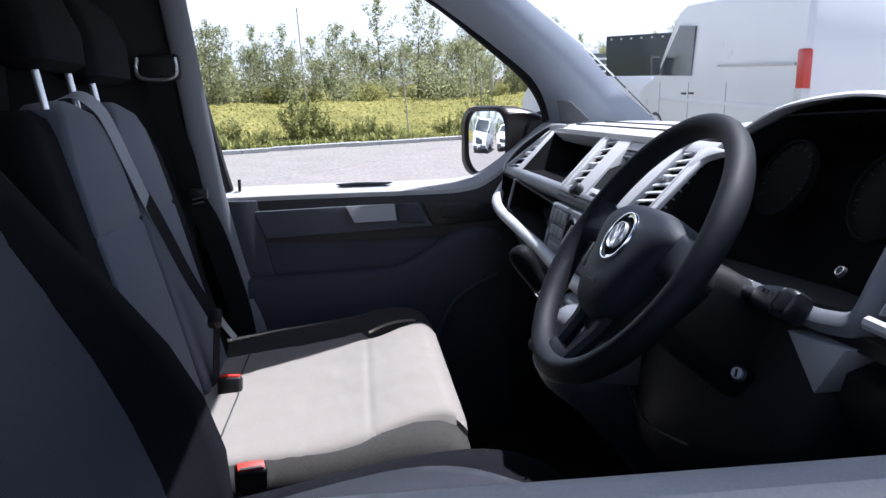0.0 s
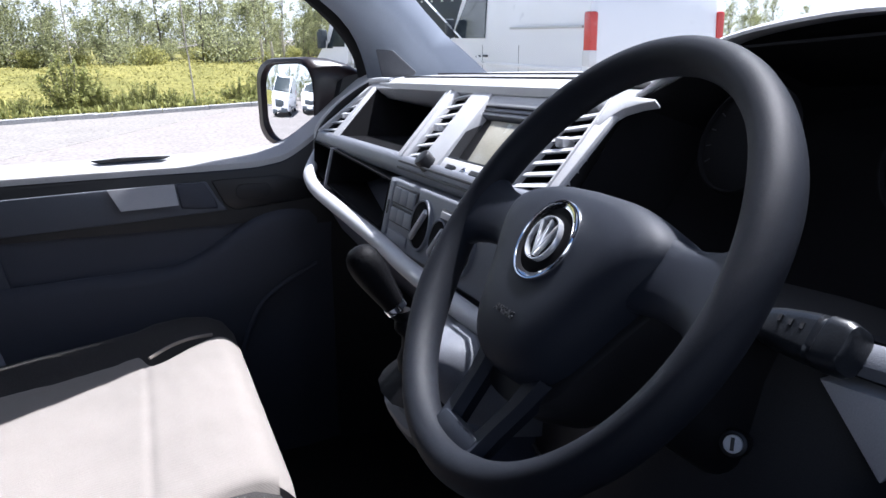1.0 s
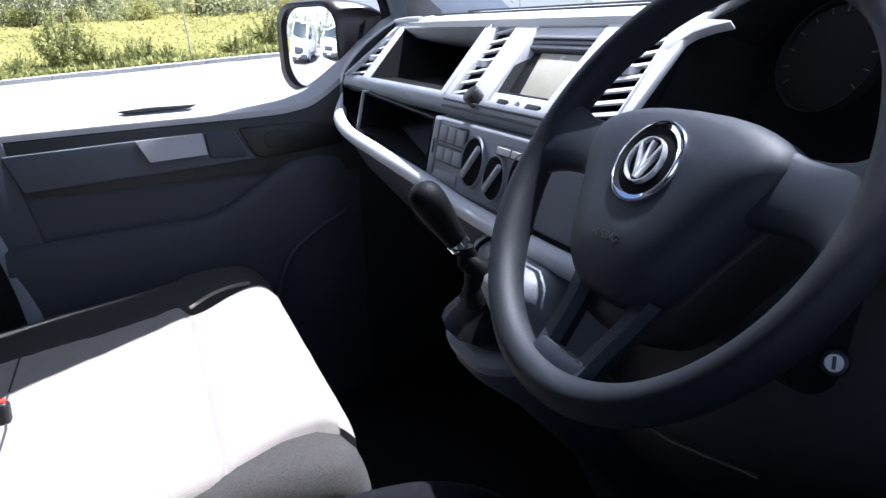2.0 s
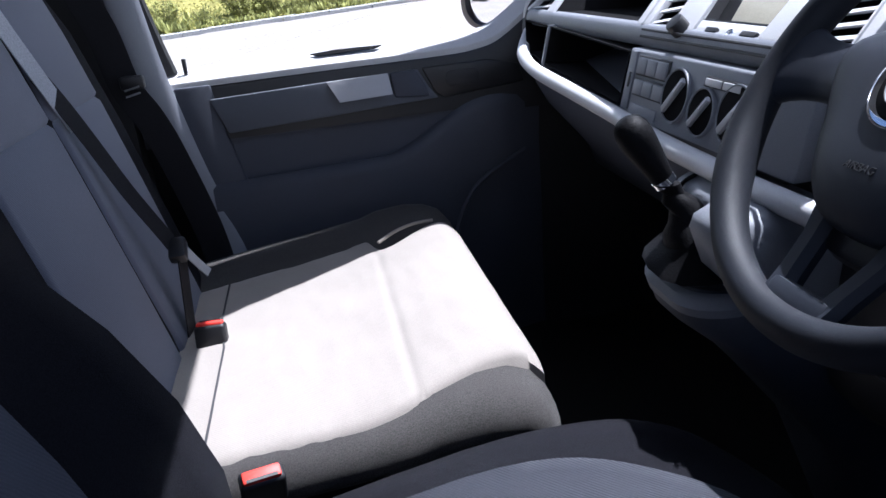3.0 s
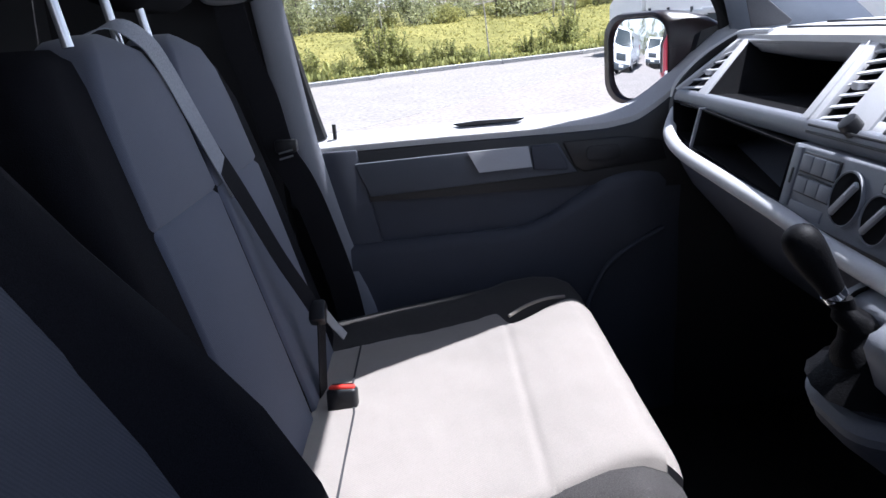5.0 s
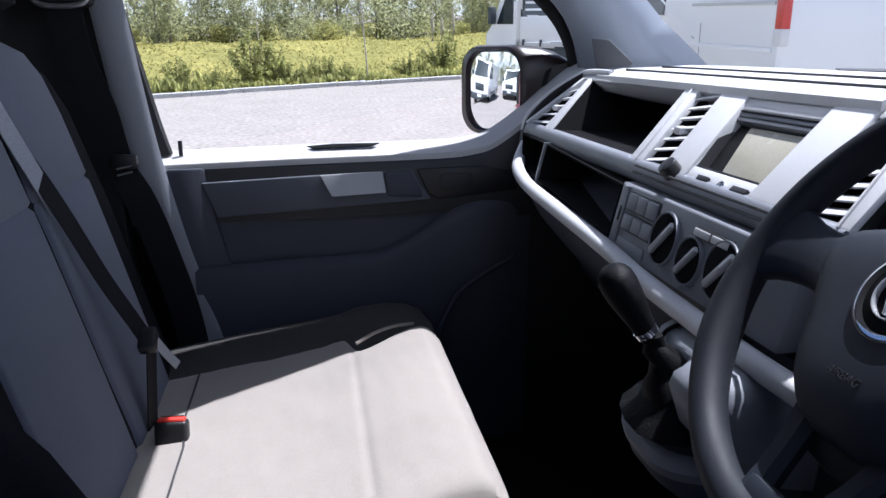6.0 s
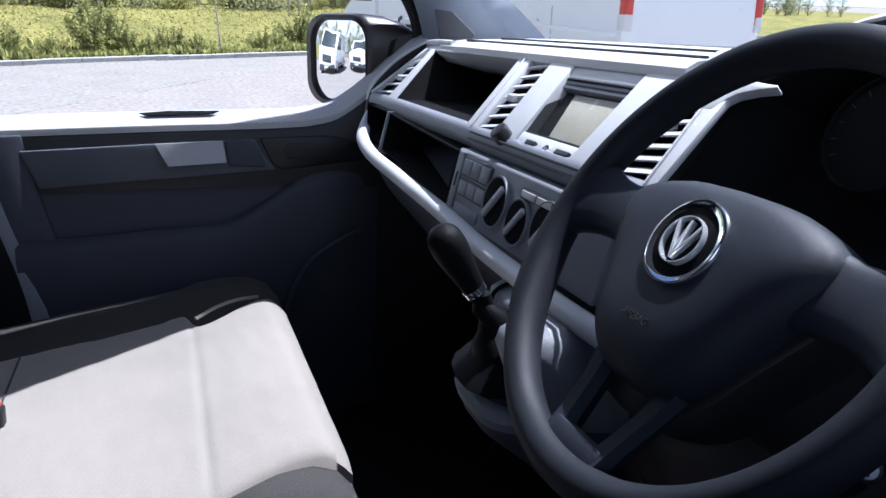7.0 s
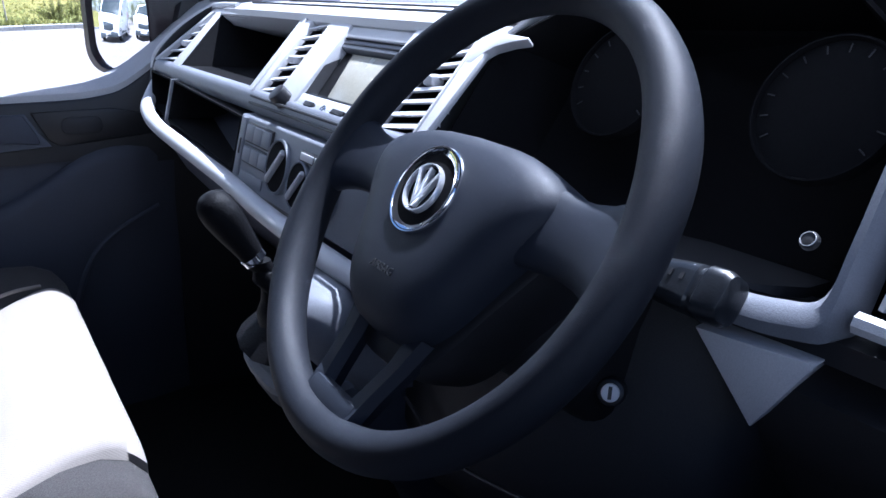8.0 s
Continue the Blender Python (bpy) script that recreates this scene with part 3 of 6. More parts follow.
def vent(y_top, y_bottom, count, tab):
    """A leaning louvred outlet with slats and a thumb tab."""
    v = part("vent", bmesh.new(), M_BLACK, dash, "louvred air vent with grey slats")
    bm = bmesh.new()
    (b0, b1), (t0, t1) = y_bottom, y_top
    front = [face(0, b0, -0.004), face(0, b1, -0.004), face(1, t1, -0.004), face(1, t0, -0.004)]
    back = [p + Vector((0.05, 0, -0.035)) for p in front]
    loft([front, back], caps=False, bm=bm)
    bm.faces.new([bm.verts.new(p) for p in back])
    bmesh.ops.recalc_face_normals(bm, faces=bm.faces)
    bmesh.ops.solidify(bm, geom=bm.faces[:], thickness=0.002)
    part("vent_duct", bm, M_BLACK, v, smooth=False)
    for i in range(count):
        s = 0.08 + 0.86 * i / (count - 1)
        l0, l1 = b0 + (t0 - b0) * s, b1 + (t1 - b1) * s
        m = 0.004 if l0 > l1 else -0.004
        o, o2 = face(s - 0.035, 0, -0.001), face(s + 0.045, 0, -0.001)
        sl = bmesh.new()
        prof = [(-0.005, 0.0005), (0.0, 0.0034), (0.022, 0.0034), (0.022, -0.0018), (0.0, -0.0018)]
        loft([[(o.x + px, l0 - m, o.z + pz) for px, pz in prof], [(o2.x + px, l1 + m * 1.2, o2.z + pz) for px, pz in prof]], bm=sl)
        part("slat", sl, M_DASH, v, smooth=False)
        if i == tab:
            mid = l0 + (l1 - l0) * 0.45
            part("thumb_tab", box(o.x - 0.008, o.x + 0.008, mid - 0.009, mid + 0.009, o.z - 0.004, o.z + 0.007, 0.003), M_DASH, v)
    return v


vent((0.707, 0.689), (0.768, 0.651), 6, 2)
vent((0.238, 0.176), (0.197, 0.136), 7, 3)
vent((-0.121, -0.173), (-0.138, -0.207), 8, 4)

# radio with its mottled pale olive screen
radio = part("radio", face_plate([(-0.01, 0.130), (-0.01, -0.13), (0.14, -0.128), (0.14, 0.137)], 0.03, 0.002, 0.003), M_DASH, dash, "pale radio fascia with a sunken screen")
part("fascia_top", face_plate([(0.85, 0.166), (0.85, -0.120), (1.0, -0.118), (1.0, 0.174)], 0.03, 0.002, 0.003), M_DASH, radio)
part("fascia_side", face_plate([(0.14, 0.137), (0.14, 0.076), (0.85, 0.112), (0.85, 0.166)], 0.03, 0.002, 0.0025), M_DASH, radio)
part("fascia_side", face_plate([(0.14, -0.064), (0.14, -0.128), (0.85, -0.120), (0.85, -0.057)], 0.03, 0.002, 0.0025), M_DASH, radio)
RECESS = ((0.14, 0.076), (0.14, -0.064), (0.85, -0.057), (0.85, 0.112))
bm = bmesh.new()
loft([[face(a, b, 0.001) for a, b in RECESS], [face(0.02 + a * 0.96, b * 0.97, -0.012) for a, b in RECESS]], caps=False, bm=bm)
bm.faces.new([bm.verts.new(face(0.02 + a * 0.96, b * 0.97, -0.012)) for a, b in RECESS])
bmesh.ops.solidify(bm, geom=bm.faces[:], thickness=0.002)
part("bezel", bm, M_BLACK, radio, "black sunken screen surround", smooth=False)
part("screen", face_plate([(0.155, 0.034), (0.155, -0.060), (0.715, -0.054), (0.715, 0.070)], 0.008, -0.0075, 0.001), M_SCREEN, radio, "mottled pale olive display")
part("disc_slot", face_plate([(0.735, 0.106), (0.735, -0.058), (0.845, -0.057), (0.845, 0.112)], 0.012, -0.001, 0.002), M_DASH_SLATE_SHADE, radio, "slate strip over the screen")
part("slot_lip", face_plate([(0.775, 0.100), (0.775, -0.052), (0.795, -0.052), (0.795, 0.101)], 0.006, 0.0005, 0.0008), M_BLACK, radio)
kn = Matrix.Translation(face(-0.02, 0.098, 0.004)) @ Vector((-0.669, 0, 0.743)).to_track_quat("Z", "Y").to_matrix().to_4x4()
part("volume_knob", disc(0.0125, 0.018, 0.003, 24, m=kn), M_BLACK, radio, "black round volume knob")
part("button", face_plate([(0.0, 0.045), (0.0, 0.020), (0.05, 0.022), (0.05, 0.047)], 0.006, 0.006, 0.001), M_BLACK, radio)
part("socket", ring_solid(0.003, 0.0055, 0.003, 18, Matrix.Translation(face(0.02, -0.006, 0.002)) @ Vector((-0.669, 0, 0.743)).to_track_quat("Z", "Y").to_matrix().to_4x4()), M_CHROME, radio)
part("button", face_plate([(-0.0, -0.03), (-0.0, -0.06), (0.05, -0.06), (0.05, -0.03)], 0.006, 0.006, 0.001), M_DASH_DARK, radio)


# lower face: open tray, its rail, and the heater panel
def low(y, z, d=0.0):
    return Vector((0.775 + 0.25 * (z - 1.25) - d, y, z))


bin_box("tray", [low(0.568, 1.216), low(0.206, 1.196), low(0.206, 1.270), low(0.568, 1.282)], 0.20, M_SHELF, "deep open tray, its inner shade painted black")
bin_box("end_bin", [low(0.69, 1.226), low(0.576, 1.218), low(0.576, 1.282), low(0.74, 1.285)], 0.12, M_SHELF, "small end compartment, its inner shade painted black")
part("divider", loft([[low(y, z, d) for y, d in ((0.5765, 0.004), (0.5695, 0.004), (0.5695, -0.02), (0.5765, -0.02))] for z in (1.206, 1.284)]), M_DASH_SLATE_SHADE, dash, "thin grey divider", smooth=False)
rail_line = smooth_path([(0.798, 0.765, 1.258), (0.770, 0.710, 1.236), (0.748, 0.635, 1.224), (0.743, 0.54, 1.209), (0.747, 0.37, 1.197), (0.753, 0.19, 1.184), (0.75, 0.05, 1.176), (0.75, -0.10, 1.172), (0.753, -0.22, 1.170), (0.765, -0.34, 1.168)], 5)
part("rail", tube(rail_line, 0.0125, 12), M_DASH, dash, "rounded grey grab rail under the tray")
# heater panel in the darker copy, its shade painted in
heater = part("heater_panel", prism([(low(0, 1.274).x, 1.274), (low(0, 1.186).x, 1.186), (low(0, 1.186).x + 0.03, 1.186), (low(0, 1.274).x + 0.03, 1.274)], "y", 0.205, -0.205, 0.003), M_DASH_SLATE_SHADE, dash, "grey heater control panel")


def low_plate(y0, y1, z0, z1, depth, proud, bevel, mat, parent, name="button", label=""):
    bm = bmesh.new()
    q = [(y0, z0), (y1, z0), (y1, z1), (y0, z1)]
    loft([[low(y, z, proud - depth) for y, z in q], [low(y, z, proud) for y, z in q]], bm=bm)
    if bevel:
        bmesh.ops.bevel(bm, geom=bm.edges[:], offset=bevel, segments=2, profile=0.5, affect="EDGES")
    return part(name, bm, mat, parent, label)


low_plate(0.193, 0.176, 1.196, 1.272, 0.006, 0.003, 0.002, M_DASH_SLATE_SHADE, heater, "side_strip")
low_plate(0.187, 0.182, 1.225, 1.245, 0.004, 0.0045, 0.001, M_BLACK, heater, "slot")
low_plate(0.170, 0.078, 1.2425, 1.268, 0.006, 0.0022, 0.001, M_DASH_DARK, heater, "button_frame")
low_plate(0.170, 0.078, 1.2165, 1.2395, 0.006, 0.0022, 0.001, M_DASH_DARK, heater, "button_frame")
for i in range(3):
    for z0, z1 in ((1.245, 1.2655), (1.219, 1.2375)):
        y0 = 0.1675 - i * 0.0293
        low_plate(y0, y0 - 0.0275, z0, z1, 0.006, 0.0045, 0.0015, M_DASH_SLATE_SHADE, heater, "button")
low_plate(0.172, 0.09, 1.192, 1.206, 0.004, 0.0015, 0.001, M_DASH_SLATE_SHADE, heater, "blank_panel")
low_plate(-0.012, -0.095, 1.250, 1.262, 0.005, 0.003, 0.0015, M_DASH_DARK, heater, "button_strip")
low_plate(-0.016, -0.05, 1.252, 1.260, 0.005, 0.0045, 0.001, M_DASH, heater)
low_plate(-0.054, -0.09, 1.252, 1.260, 0.005, 0.0045, 0.001, M_DASH, heater)
for y, z, r in ((0.047, 1.231, 0.0305), (-0.020, 1.222, 0.026), (-0.088, 1.229, 0.0305)):
    m = Matrix.Translation(low(y, z, 0.0)) @ Vector((-0.97, 0, 0.243)).to_track_quat("Z", "Y").to_matrix().to_4x4()
    dial = part("dial_ring", ring_solid(r, r + 0.0028, 0.005, 36, m), M_DASH_SLATE_SHADE, heater, "slate dial ring")
    part("dial", disc(r, 0.004, 0.001, 32, m=m), M_SHELF, dial, "black rotary control")
    g = box(-r * 0.15, r * 0.15, -r * 0.90, r * 0.90, 0.0, 0.0085, 0.002)
    turned = m @ Matrix.Rotation(radians(-42), 4, "Z")
    bmesh.ops.transform(g, matrix=turned, verts=g.verts)
    part("dial_grip", g, M_HANDLE, dial, "silver grey finger grip")
    g = box(-r * 0.035, r * 0.035, 0.2 * r, r * 0.85, 0.0078, 0.0092, 0.0003)
    bmesh.ops.transform(g, matrix=turned, verts=g.verts)
    part("pointer", g, M_WHITE_MARK, dial, "white pointer line")

# lower body of the dash, falling away under the rail
low_body = []
for y in (0.80, 0.74, 0.70, 0.6, 0.4, 0.2, 0.0, -0.12, -0.25, -0.36, -0.46, -0.60, -0.8):
    e = max(0.0, (y - 0.6) / 0.2)
    q = 0.05 * e * e + (0.022 if y < -0.1 else 0.0) + 0.085 * min(1.0, max(0.0, (-0.25 - y) / 0.2))
    low_body.append([(0.785 + q, y, 1.282), (0.768 + q, y, 1.195), (0.775 + q, y, 1.165), (0.80 + q, y, 1.12), (0.86 + q, y, 1.05), (0.95, y, 0.95), (1.05, y, 0.88), (1.10, y, 0.88), (1.10, y, 1.282)])
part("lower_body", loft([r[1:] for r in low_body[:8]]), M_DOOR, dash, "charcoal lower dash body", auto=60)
# driver's part of the same body in black, standing in for footwell shade
part("driver_lower_body", loft([r[1:] for r in low_body[7:]]), M_DASH_DARK, dash, "lower dash body before the driver, blackened for footwell shade", auto=60)

# driver's side: hood, frame and dark gauge well
hood_line = smooth_path([face(1.06, -0.212), face(1.2, -0.222), (0.942, -0.240, 1.426), (0.962, -0.280, 1.448), (0.972, -0.36, 1.460), (0.975, -0.44, 1.462), (0.968, -0.53, 1.450), (0.955, -0.58, 1.42), (0.94, -0.592, 1.395)], 5)
rings = []
for p in hood_line:
    rings.append([p + Vector(o) for o in ((-0.005, 0, 0.0), (-0.005, 0, 0.003), (0.0, 0, 0.006), (0.10, 0, 0.004), (0.30, 0, -0.09), (0.30, 0, -0.096), (0.10, 0, -0.003))])
part("hood", loft(rings), M_DASH, dash, "grey hood over the gauges")
# black shell added under the hood to carry its shade
mid = Vector((0.90, -0.43, 1.30))
rings = []
for p in hood_line:
    w = (p - mid).normalized()
    w.x = 0
    rings.append([p + Vector((0.020, 0, -0.001)), p + Vector((0.12, 0, -0.004)), p + Vector((0.12, 0, -0.006)) - w * 0.012, p + Vector((0.03, 0, 0)) - w * 0.014, p + Vector((0.022, 0, -0.001)) - w * 0.006])
part("hood_underside_shade", loft(rings), M_SHELF, dash, "hood underside with its shade painted matt black")
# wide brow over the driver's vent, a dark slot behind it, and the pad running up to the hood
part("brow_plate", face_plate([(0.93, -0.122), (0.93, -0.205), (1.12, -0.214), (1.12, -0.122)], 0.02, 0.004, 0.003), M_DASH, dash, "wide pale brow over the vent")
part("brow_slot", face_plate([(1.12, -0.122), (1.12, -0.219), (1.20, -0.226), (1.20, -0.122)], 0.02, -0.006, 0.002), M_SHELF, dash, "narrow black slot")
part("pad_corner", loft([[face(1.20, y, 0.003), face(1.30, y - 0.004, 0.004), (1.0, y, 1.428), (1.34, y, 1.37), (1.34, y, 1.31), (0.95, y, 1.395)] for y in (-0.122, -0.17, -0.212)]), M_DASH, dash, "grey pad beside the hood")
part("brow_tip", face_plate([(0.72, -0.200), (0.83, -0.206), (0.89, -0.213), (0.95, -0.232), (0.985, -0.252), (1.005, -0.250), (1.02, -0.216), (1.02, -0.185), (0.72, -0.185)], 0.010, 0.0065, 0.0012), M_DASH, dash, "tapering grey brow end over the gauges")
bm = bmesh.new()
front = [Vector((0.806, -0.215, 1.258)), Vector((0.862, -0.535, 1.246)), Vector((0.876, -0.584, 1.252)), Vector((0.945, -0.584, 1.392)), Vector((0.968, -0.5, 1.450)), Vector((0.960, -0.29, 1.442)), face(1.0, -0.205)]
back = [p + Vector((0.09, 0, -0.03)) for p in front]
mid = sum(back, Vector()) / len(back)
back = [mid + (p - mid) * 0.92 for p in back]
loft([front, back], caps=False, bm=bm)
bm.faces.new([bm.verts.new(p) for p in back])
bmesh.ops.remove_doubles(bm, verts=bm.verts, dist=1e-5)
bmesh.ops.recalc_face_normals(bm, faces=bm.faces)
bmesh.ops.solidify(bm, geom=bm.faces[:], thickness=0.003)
# well walls near black: the hood's shade is painted into them
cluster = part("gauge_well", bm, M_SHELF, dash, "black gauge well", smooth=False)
for y in (-0.33, -0.52):
    m = Matrix.Translation((0.945, y, 1.36)) @ Vector((-0.9, 0, 0.42)).to_track_quat("Z", "Y").to_matrix().to_4x4()
    gz = part("gauge", disc(0.05, 0.006, 0.002, 32, m=m), M_SHELF, cluster, "dark round gauge")
    part("gauge_rim", ring_solid(0.049, 0.0525, 0.010, 36, m), M_SHELF, gz)
    for k in range(13):
        a = radians(215 - k * 20.8)
        g = box(0.040, 0.046, -0.0005, 0.0005, 0.0058, 0.0066)
        bmesh.ops.transform(g, matrix=m @ Matrix.Rotation(a, 4, "Z"), verts=g.verts)
        part("gauge_mark", g, M_DASH_DARK, gz)
# frame: foot bar and the upright to the driver's vent
fr = smooth_path([(0.80, -0.222, 1.262), (0.83, -0.38, 1.254), (0.848, -0.487, 1.247), (0.853, -0.5325, 1.2445), (0.860, -0.566, 1.246), (0.867, -0.588, 1.254), (0.884, -0.5905, 1.292), (0.908, -0.589, 1.338), (0.947, -0.587, 1.40)], 5)
part("frame_bar", loft([[p + Vector(o) for o in ((0.003, 0.006, 0.010), (-0.004, 0.004, 0.006), (-0.007, -0.001, -0.002), (0.0, -0.006, -0.012), (0.022, -0.007, -0.014), (0.012, 0.006, 0.006))] for p in fr]), M_DASH_SLATE_SHADE, dash, "grey frame round the gauges")
# knee panel below: pale tone and three-cornered outline stand in for a sunlit patch
bm = bmesh.new()
tri = [Vector((0.845, -0.512, 1.2235)), Vector((0.8562, -0.5925, 1.2262)), Vector((0.8481, -0.5613, 1.1712))]
loft([tri, [p + Vector((0.05, 0.012, -0.004)) for p in tri]], bm=bm)
bmesh.ops.bevel(bm, geom=bm.edges[:], offset=0.0015, segments=2, profile=0.5, affect="EDGES")
part("knee_panel", bm, M_DASH, dash, "pale knee panel shaped as a sunlit triangle")
belly = []
for y, q in ((-0.17, 0.06), (-0.20, 0.03), (-0.28, 0.012), (-0.36, 0.004), (-0.42, 0.03), (-0.47, 0.055), (-0.52, 0.075), (-0.54, 0.10)):
    zl = 0.955 + 0.30 * max(0.0, -0.25 - y)
    belly.append([(0.825 + q, y, 1.245), (0.80 + q, y, 1.20), (0.777 + q, y, 1.12), (0.768 + q, y, zl + 0.06), (0.782 + q, y, zl + 0.015), (0.80 + q, y, zl), (0.95, y, zl), (0.95, y, 1.245)])
# near-black tone carries the deep shade below the column
part("knee_bolster", loft(belly), M_DASH_DARK, dash, "smooth bolster under the column, darkened for shade", auto=60)
part("bolster_seam", tube(smooth_path([(0.769, -0.26, 1.07), (0.767, -0.34, 1.05), (0.768, -0.46, 1.075)], 5), 0.002, 6), M_DASH_DARK, dash)
# black strip put where the frame bar's shadow falls
part("knee_gap_shade", box(0.872, 0.93, -0.80, -0.24, 1.222, 1.238), M_BLACK, dash)
sw = Matrix.Translation((0.860, -0.573, 1.297)) @ Vector((-0.8, 0, 0.6)).to_track_quat("Z", "Y").to_matrix().to_4x4()
swp = part("light_switch", disc(0.0058, 0.004, 0.0015, 28, m=sw), M_BLACK, dash, "black round light switch")
part("switch_ring", ring_solid(0.0042, 0.0048, 0.0046, 28, sw), M_DASH, swp, "thin grey ring")
# driver's end vent: leaning frame with upright slats, turning towards the door
vent4 = part("vent", loft([[(x0, -0.607, z), (x0 + 0.004, -0.80, z), (x0 + 0.10, -0.80, z), (x0 + 0.10, -0.607, z)] for x0, z in ((0.885, 1.262), (0.966, 1.40))]), M_BLACK, dash, "grey side vent with upright slats", smooth=False)
part("vent_sill", tube([(0.868, -0.604, 1.256), (0.872, -0.80, 1.250)], 0.007, 8), M_DASH, vent4)
for i in range(10):
    y = -0.612 - i * 0.017
    part("slat", loft([[(x0 - 0.008, y, z), (x0 - 0.010, y - 0.004, z), (x0 - 0.006, y - 0.0085, z), (x0 + 0.03, y - 0.0085, z), (x0 + 0.03, y, z)] for x0, z in ((0.880, 1.266), (0.960, 1.402))]), M_DASH_SLATE_SHADE, vent4, smooth=False)
# solid added behind the vent to shade the driver's door side
part("end_body", loft([[(0.905, y, 1.255), (0.985, y, 1.40), (1.10, y, 1.41), (1.30, y, 1.36), (1.30, y, 1.0), (0.96, y, 1.0)] for y in (-0.60, -0.81)]), M_DASH_DARK, dash, "dark dash end added behind the side vent to block sun", smooth=False)
part("end_pad", loft([[(1.00, y, 1.388), (1.02, y, 1.40), (1.10, y, 1.41), (1.36, y, 1.36), (1.36, y, 1.30), (1.00, y, 1.30)] for y in (-0.60, -0.70, -0.80)]), M_DASH, dash)

# ---- gear console and lever ----
console = thing("gear_console", "charcoal gear lever console with ribbed rim under the dash", "console")


def pod(z, x0, x1, w):
    return [(u + 0.034, v - 0.112, z - 0.006 + (u - 0.78) * 0.30 * min(1.0, max(0.0, (z - 0.85) / 0.2))) for u, v in rounded(x0, x1, -w, w, min(w, 0.075), 9)]


part("body", loft([pod(0.60, 0.92, 1.08, 0.10), pod(0.85, 0.82, 1.05, 0.11), pod(0.94, 0.75, 1.0, 0.112), pod(1.02, 0.695, 0.95, 0.104), pod(1.075, 0.650, 0.93, 0.097), pod(1.092, 0.646, 0.92, 0.094), pod(1.100, 0.652, 0.92, 0.088)]), M_DOOR, console)
part("rim", loft([pod(1.092, 0.643, 0.90, 0.097), pod(1.103, 0.640, 0.90, 0.099), pod(1.110, 0.645, 0.895, 0.094), pod(1.110, 0.653, 0.885, 0.086), pod(1.102, 0.656, 0.884, 0.083)], caps=False), M_DASH_SLATE_SHADE, console, "slate grey rounded rim")
part("inner_rim", loft([pod(1.102, 0.657, 0.884, 0.082), pod(1.106, 0.661, 0.883, 0.079), pod(1.104, 0.667, 0.882, 0.074), pod(1.080, 0.672, 0.88, 0.069)], caps=False), M_DOOR, console, "charcoal inner rim")
part("well", loft([pod(1.078, 0.664, 0.878, 0.075), pod(1.084, 0.666, 0.878, 0.073)]), M_BLACK, console)
cov = []
for y, out, e, q in ((-0.02, 0.0, 0.03, 0.02), (-0.032, 0.0, 0.0, 0.0), (-0.115, 0.0, 0.0, 0.0), (-0.135, 0.6, 0.004, 0.0), (-0.15, 0.95, 0.0, 0.0), (-0.195, 0.95, 0.0, 0.0), (-0.215, 0.6, 0.010, 0.004), (-0.23, 0.1, 0.045, 0.02)):
    f = 0.044 * out
    cov.append([(0.90, y, 1.05), (0.775 + q - f, y, 1.06), (0.742 + q - f, y, 1.10 - e * 0.5), (0.728 + q - f, y, 1.140 - e), (0.733 + q - f, y, 1.153 - e), (0.752 + q - f, y, 1.162 - e), (0.80 - f, y, 1.166 - e), (0.90, y, 1.17)])
part("tray_cover", loft(cov), M_DASH_SLATE_SHADE, console, "slate grey cover ahead of the lever", auto=70)
for yv, f in ((-0.05, 0.0),):
    part("cover_seam", tube(smooth_path([(0.772 - f, yv, 1.062), (0.740 - f, yv, 1.10), (0.7265 - f, yv, 1.138), (0.732 - f, yv, 1.1545), (0.76 - f, yv, 1.164)], 4), 0.0024, 6), M_SHELF, console)
lever = thing("gear_lever", "black leather gear knob on a pleated boot", "gear lever")
axis = [Vector((0.752, -0.106, 1.082)), Vector((0.704, -0.098, 1.146)), Vector((0.688, -0.095, 1.170))]
boot = []
for i in range(9):
    t = i / 8
    c = axis[0].lerp(axis[2], t)
    r = 0.066 * (1 - t) ** 2.2 + 0.012 + 0.003 * math.sin(i * 2.4)
    boot.append([c + Vector((r * math.cos(k * math.tau / 20) * 1.15, r * math.sin(k * math.tau / 20), 0.006 * math.sin(3 * k * math.tau / 20 + i) * (1 - t))) for k in range(20)])
part("boot", loft(boot), M_LEATHER, lever, "pleated black leather boot")
part("collar", tube([axis[2], axis[2] + Vector((-0.004, 0.001, 0.006))], 0.0128, 16), M_CHROME, lever, "thin chrome collar")
kd = Vector((0.651, -0.087, 1.232)) - axis[2]
ku = kd.normalized().cross(Vector((0, 1, 0))).normalized()
KNOB = ((0.04, 0.0105), (0.10, 0.012), (0.25, 0.0135), (0.45, 0.0158), (0.65, 0.0180), (0.82, 0.0190), (0.96, 0.0182), (1.06, 0.0152), (1.13, 0.0098), (1.155, 0.003))
part("knob", loft([[axis[2] + kd * t + (ku * math.cos(k * math.tau / 24) + Vector((0, 1, 0)) * math.sin(k * math.tau / 24)) * r for k in range(24)] for t, r in KNOB]), M_LEATHER, lever, "rounded black leather knob")
part("knob_seam", tube([axis[2] + kd * t + ku * (-r - 0.0004) for t, r in KNOB[1:-1]], 0.0009, 6), M_BLACK, lever)

# ---- steering wheel ----
WY, WN, WU = Vector((0, -1, 0)), Vector((-0.82, 0, 0.572)), Vector((0.572, 0, 0.82))
WM = Matrix(((WY.x, WU.x, WN.x, 0.712), (WY.y, WU.y, WN.y, -0.408), (WY.z, WU.z, WN.z, 1.299), (0, 0, 0, 1))) @ Matrix.Scale(0.925, 4)
wheel = thing("steering_wheel", "black three-spoke steering wheel with a round chrome badge", "steering wheel")


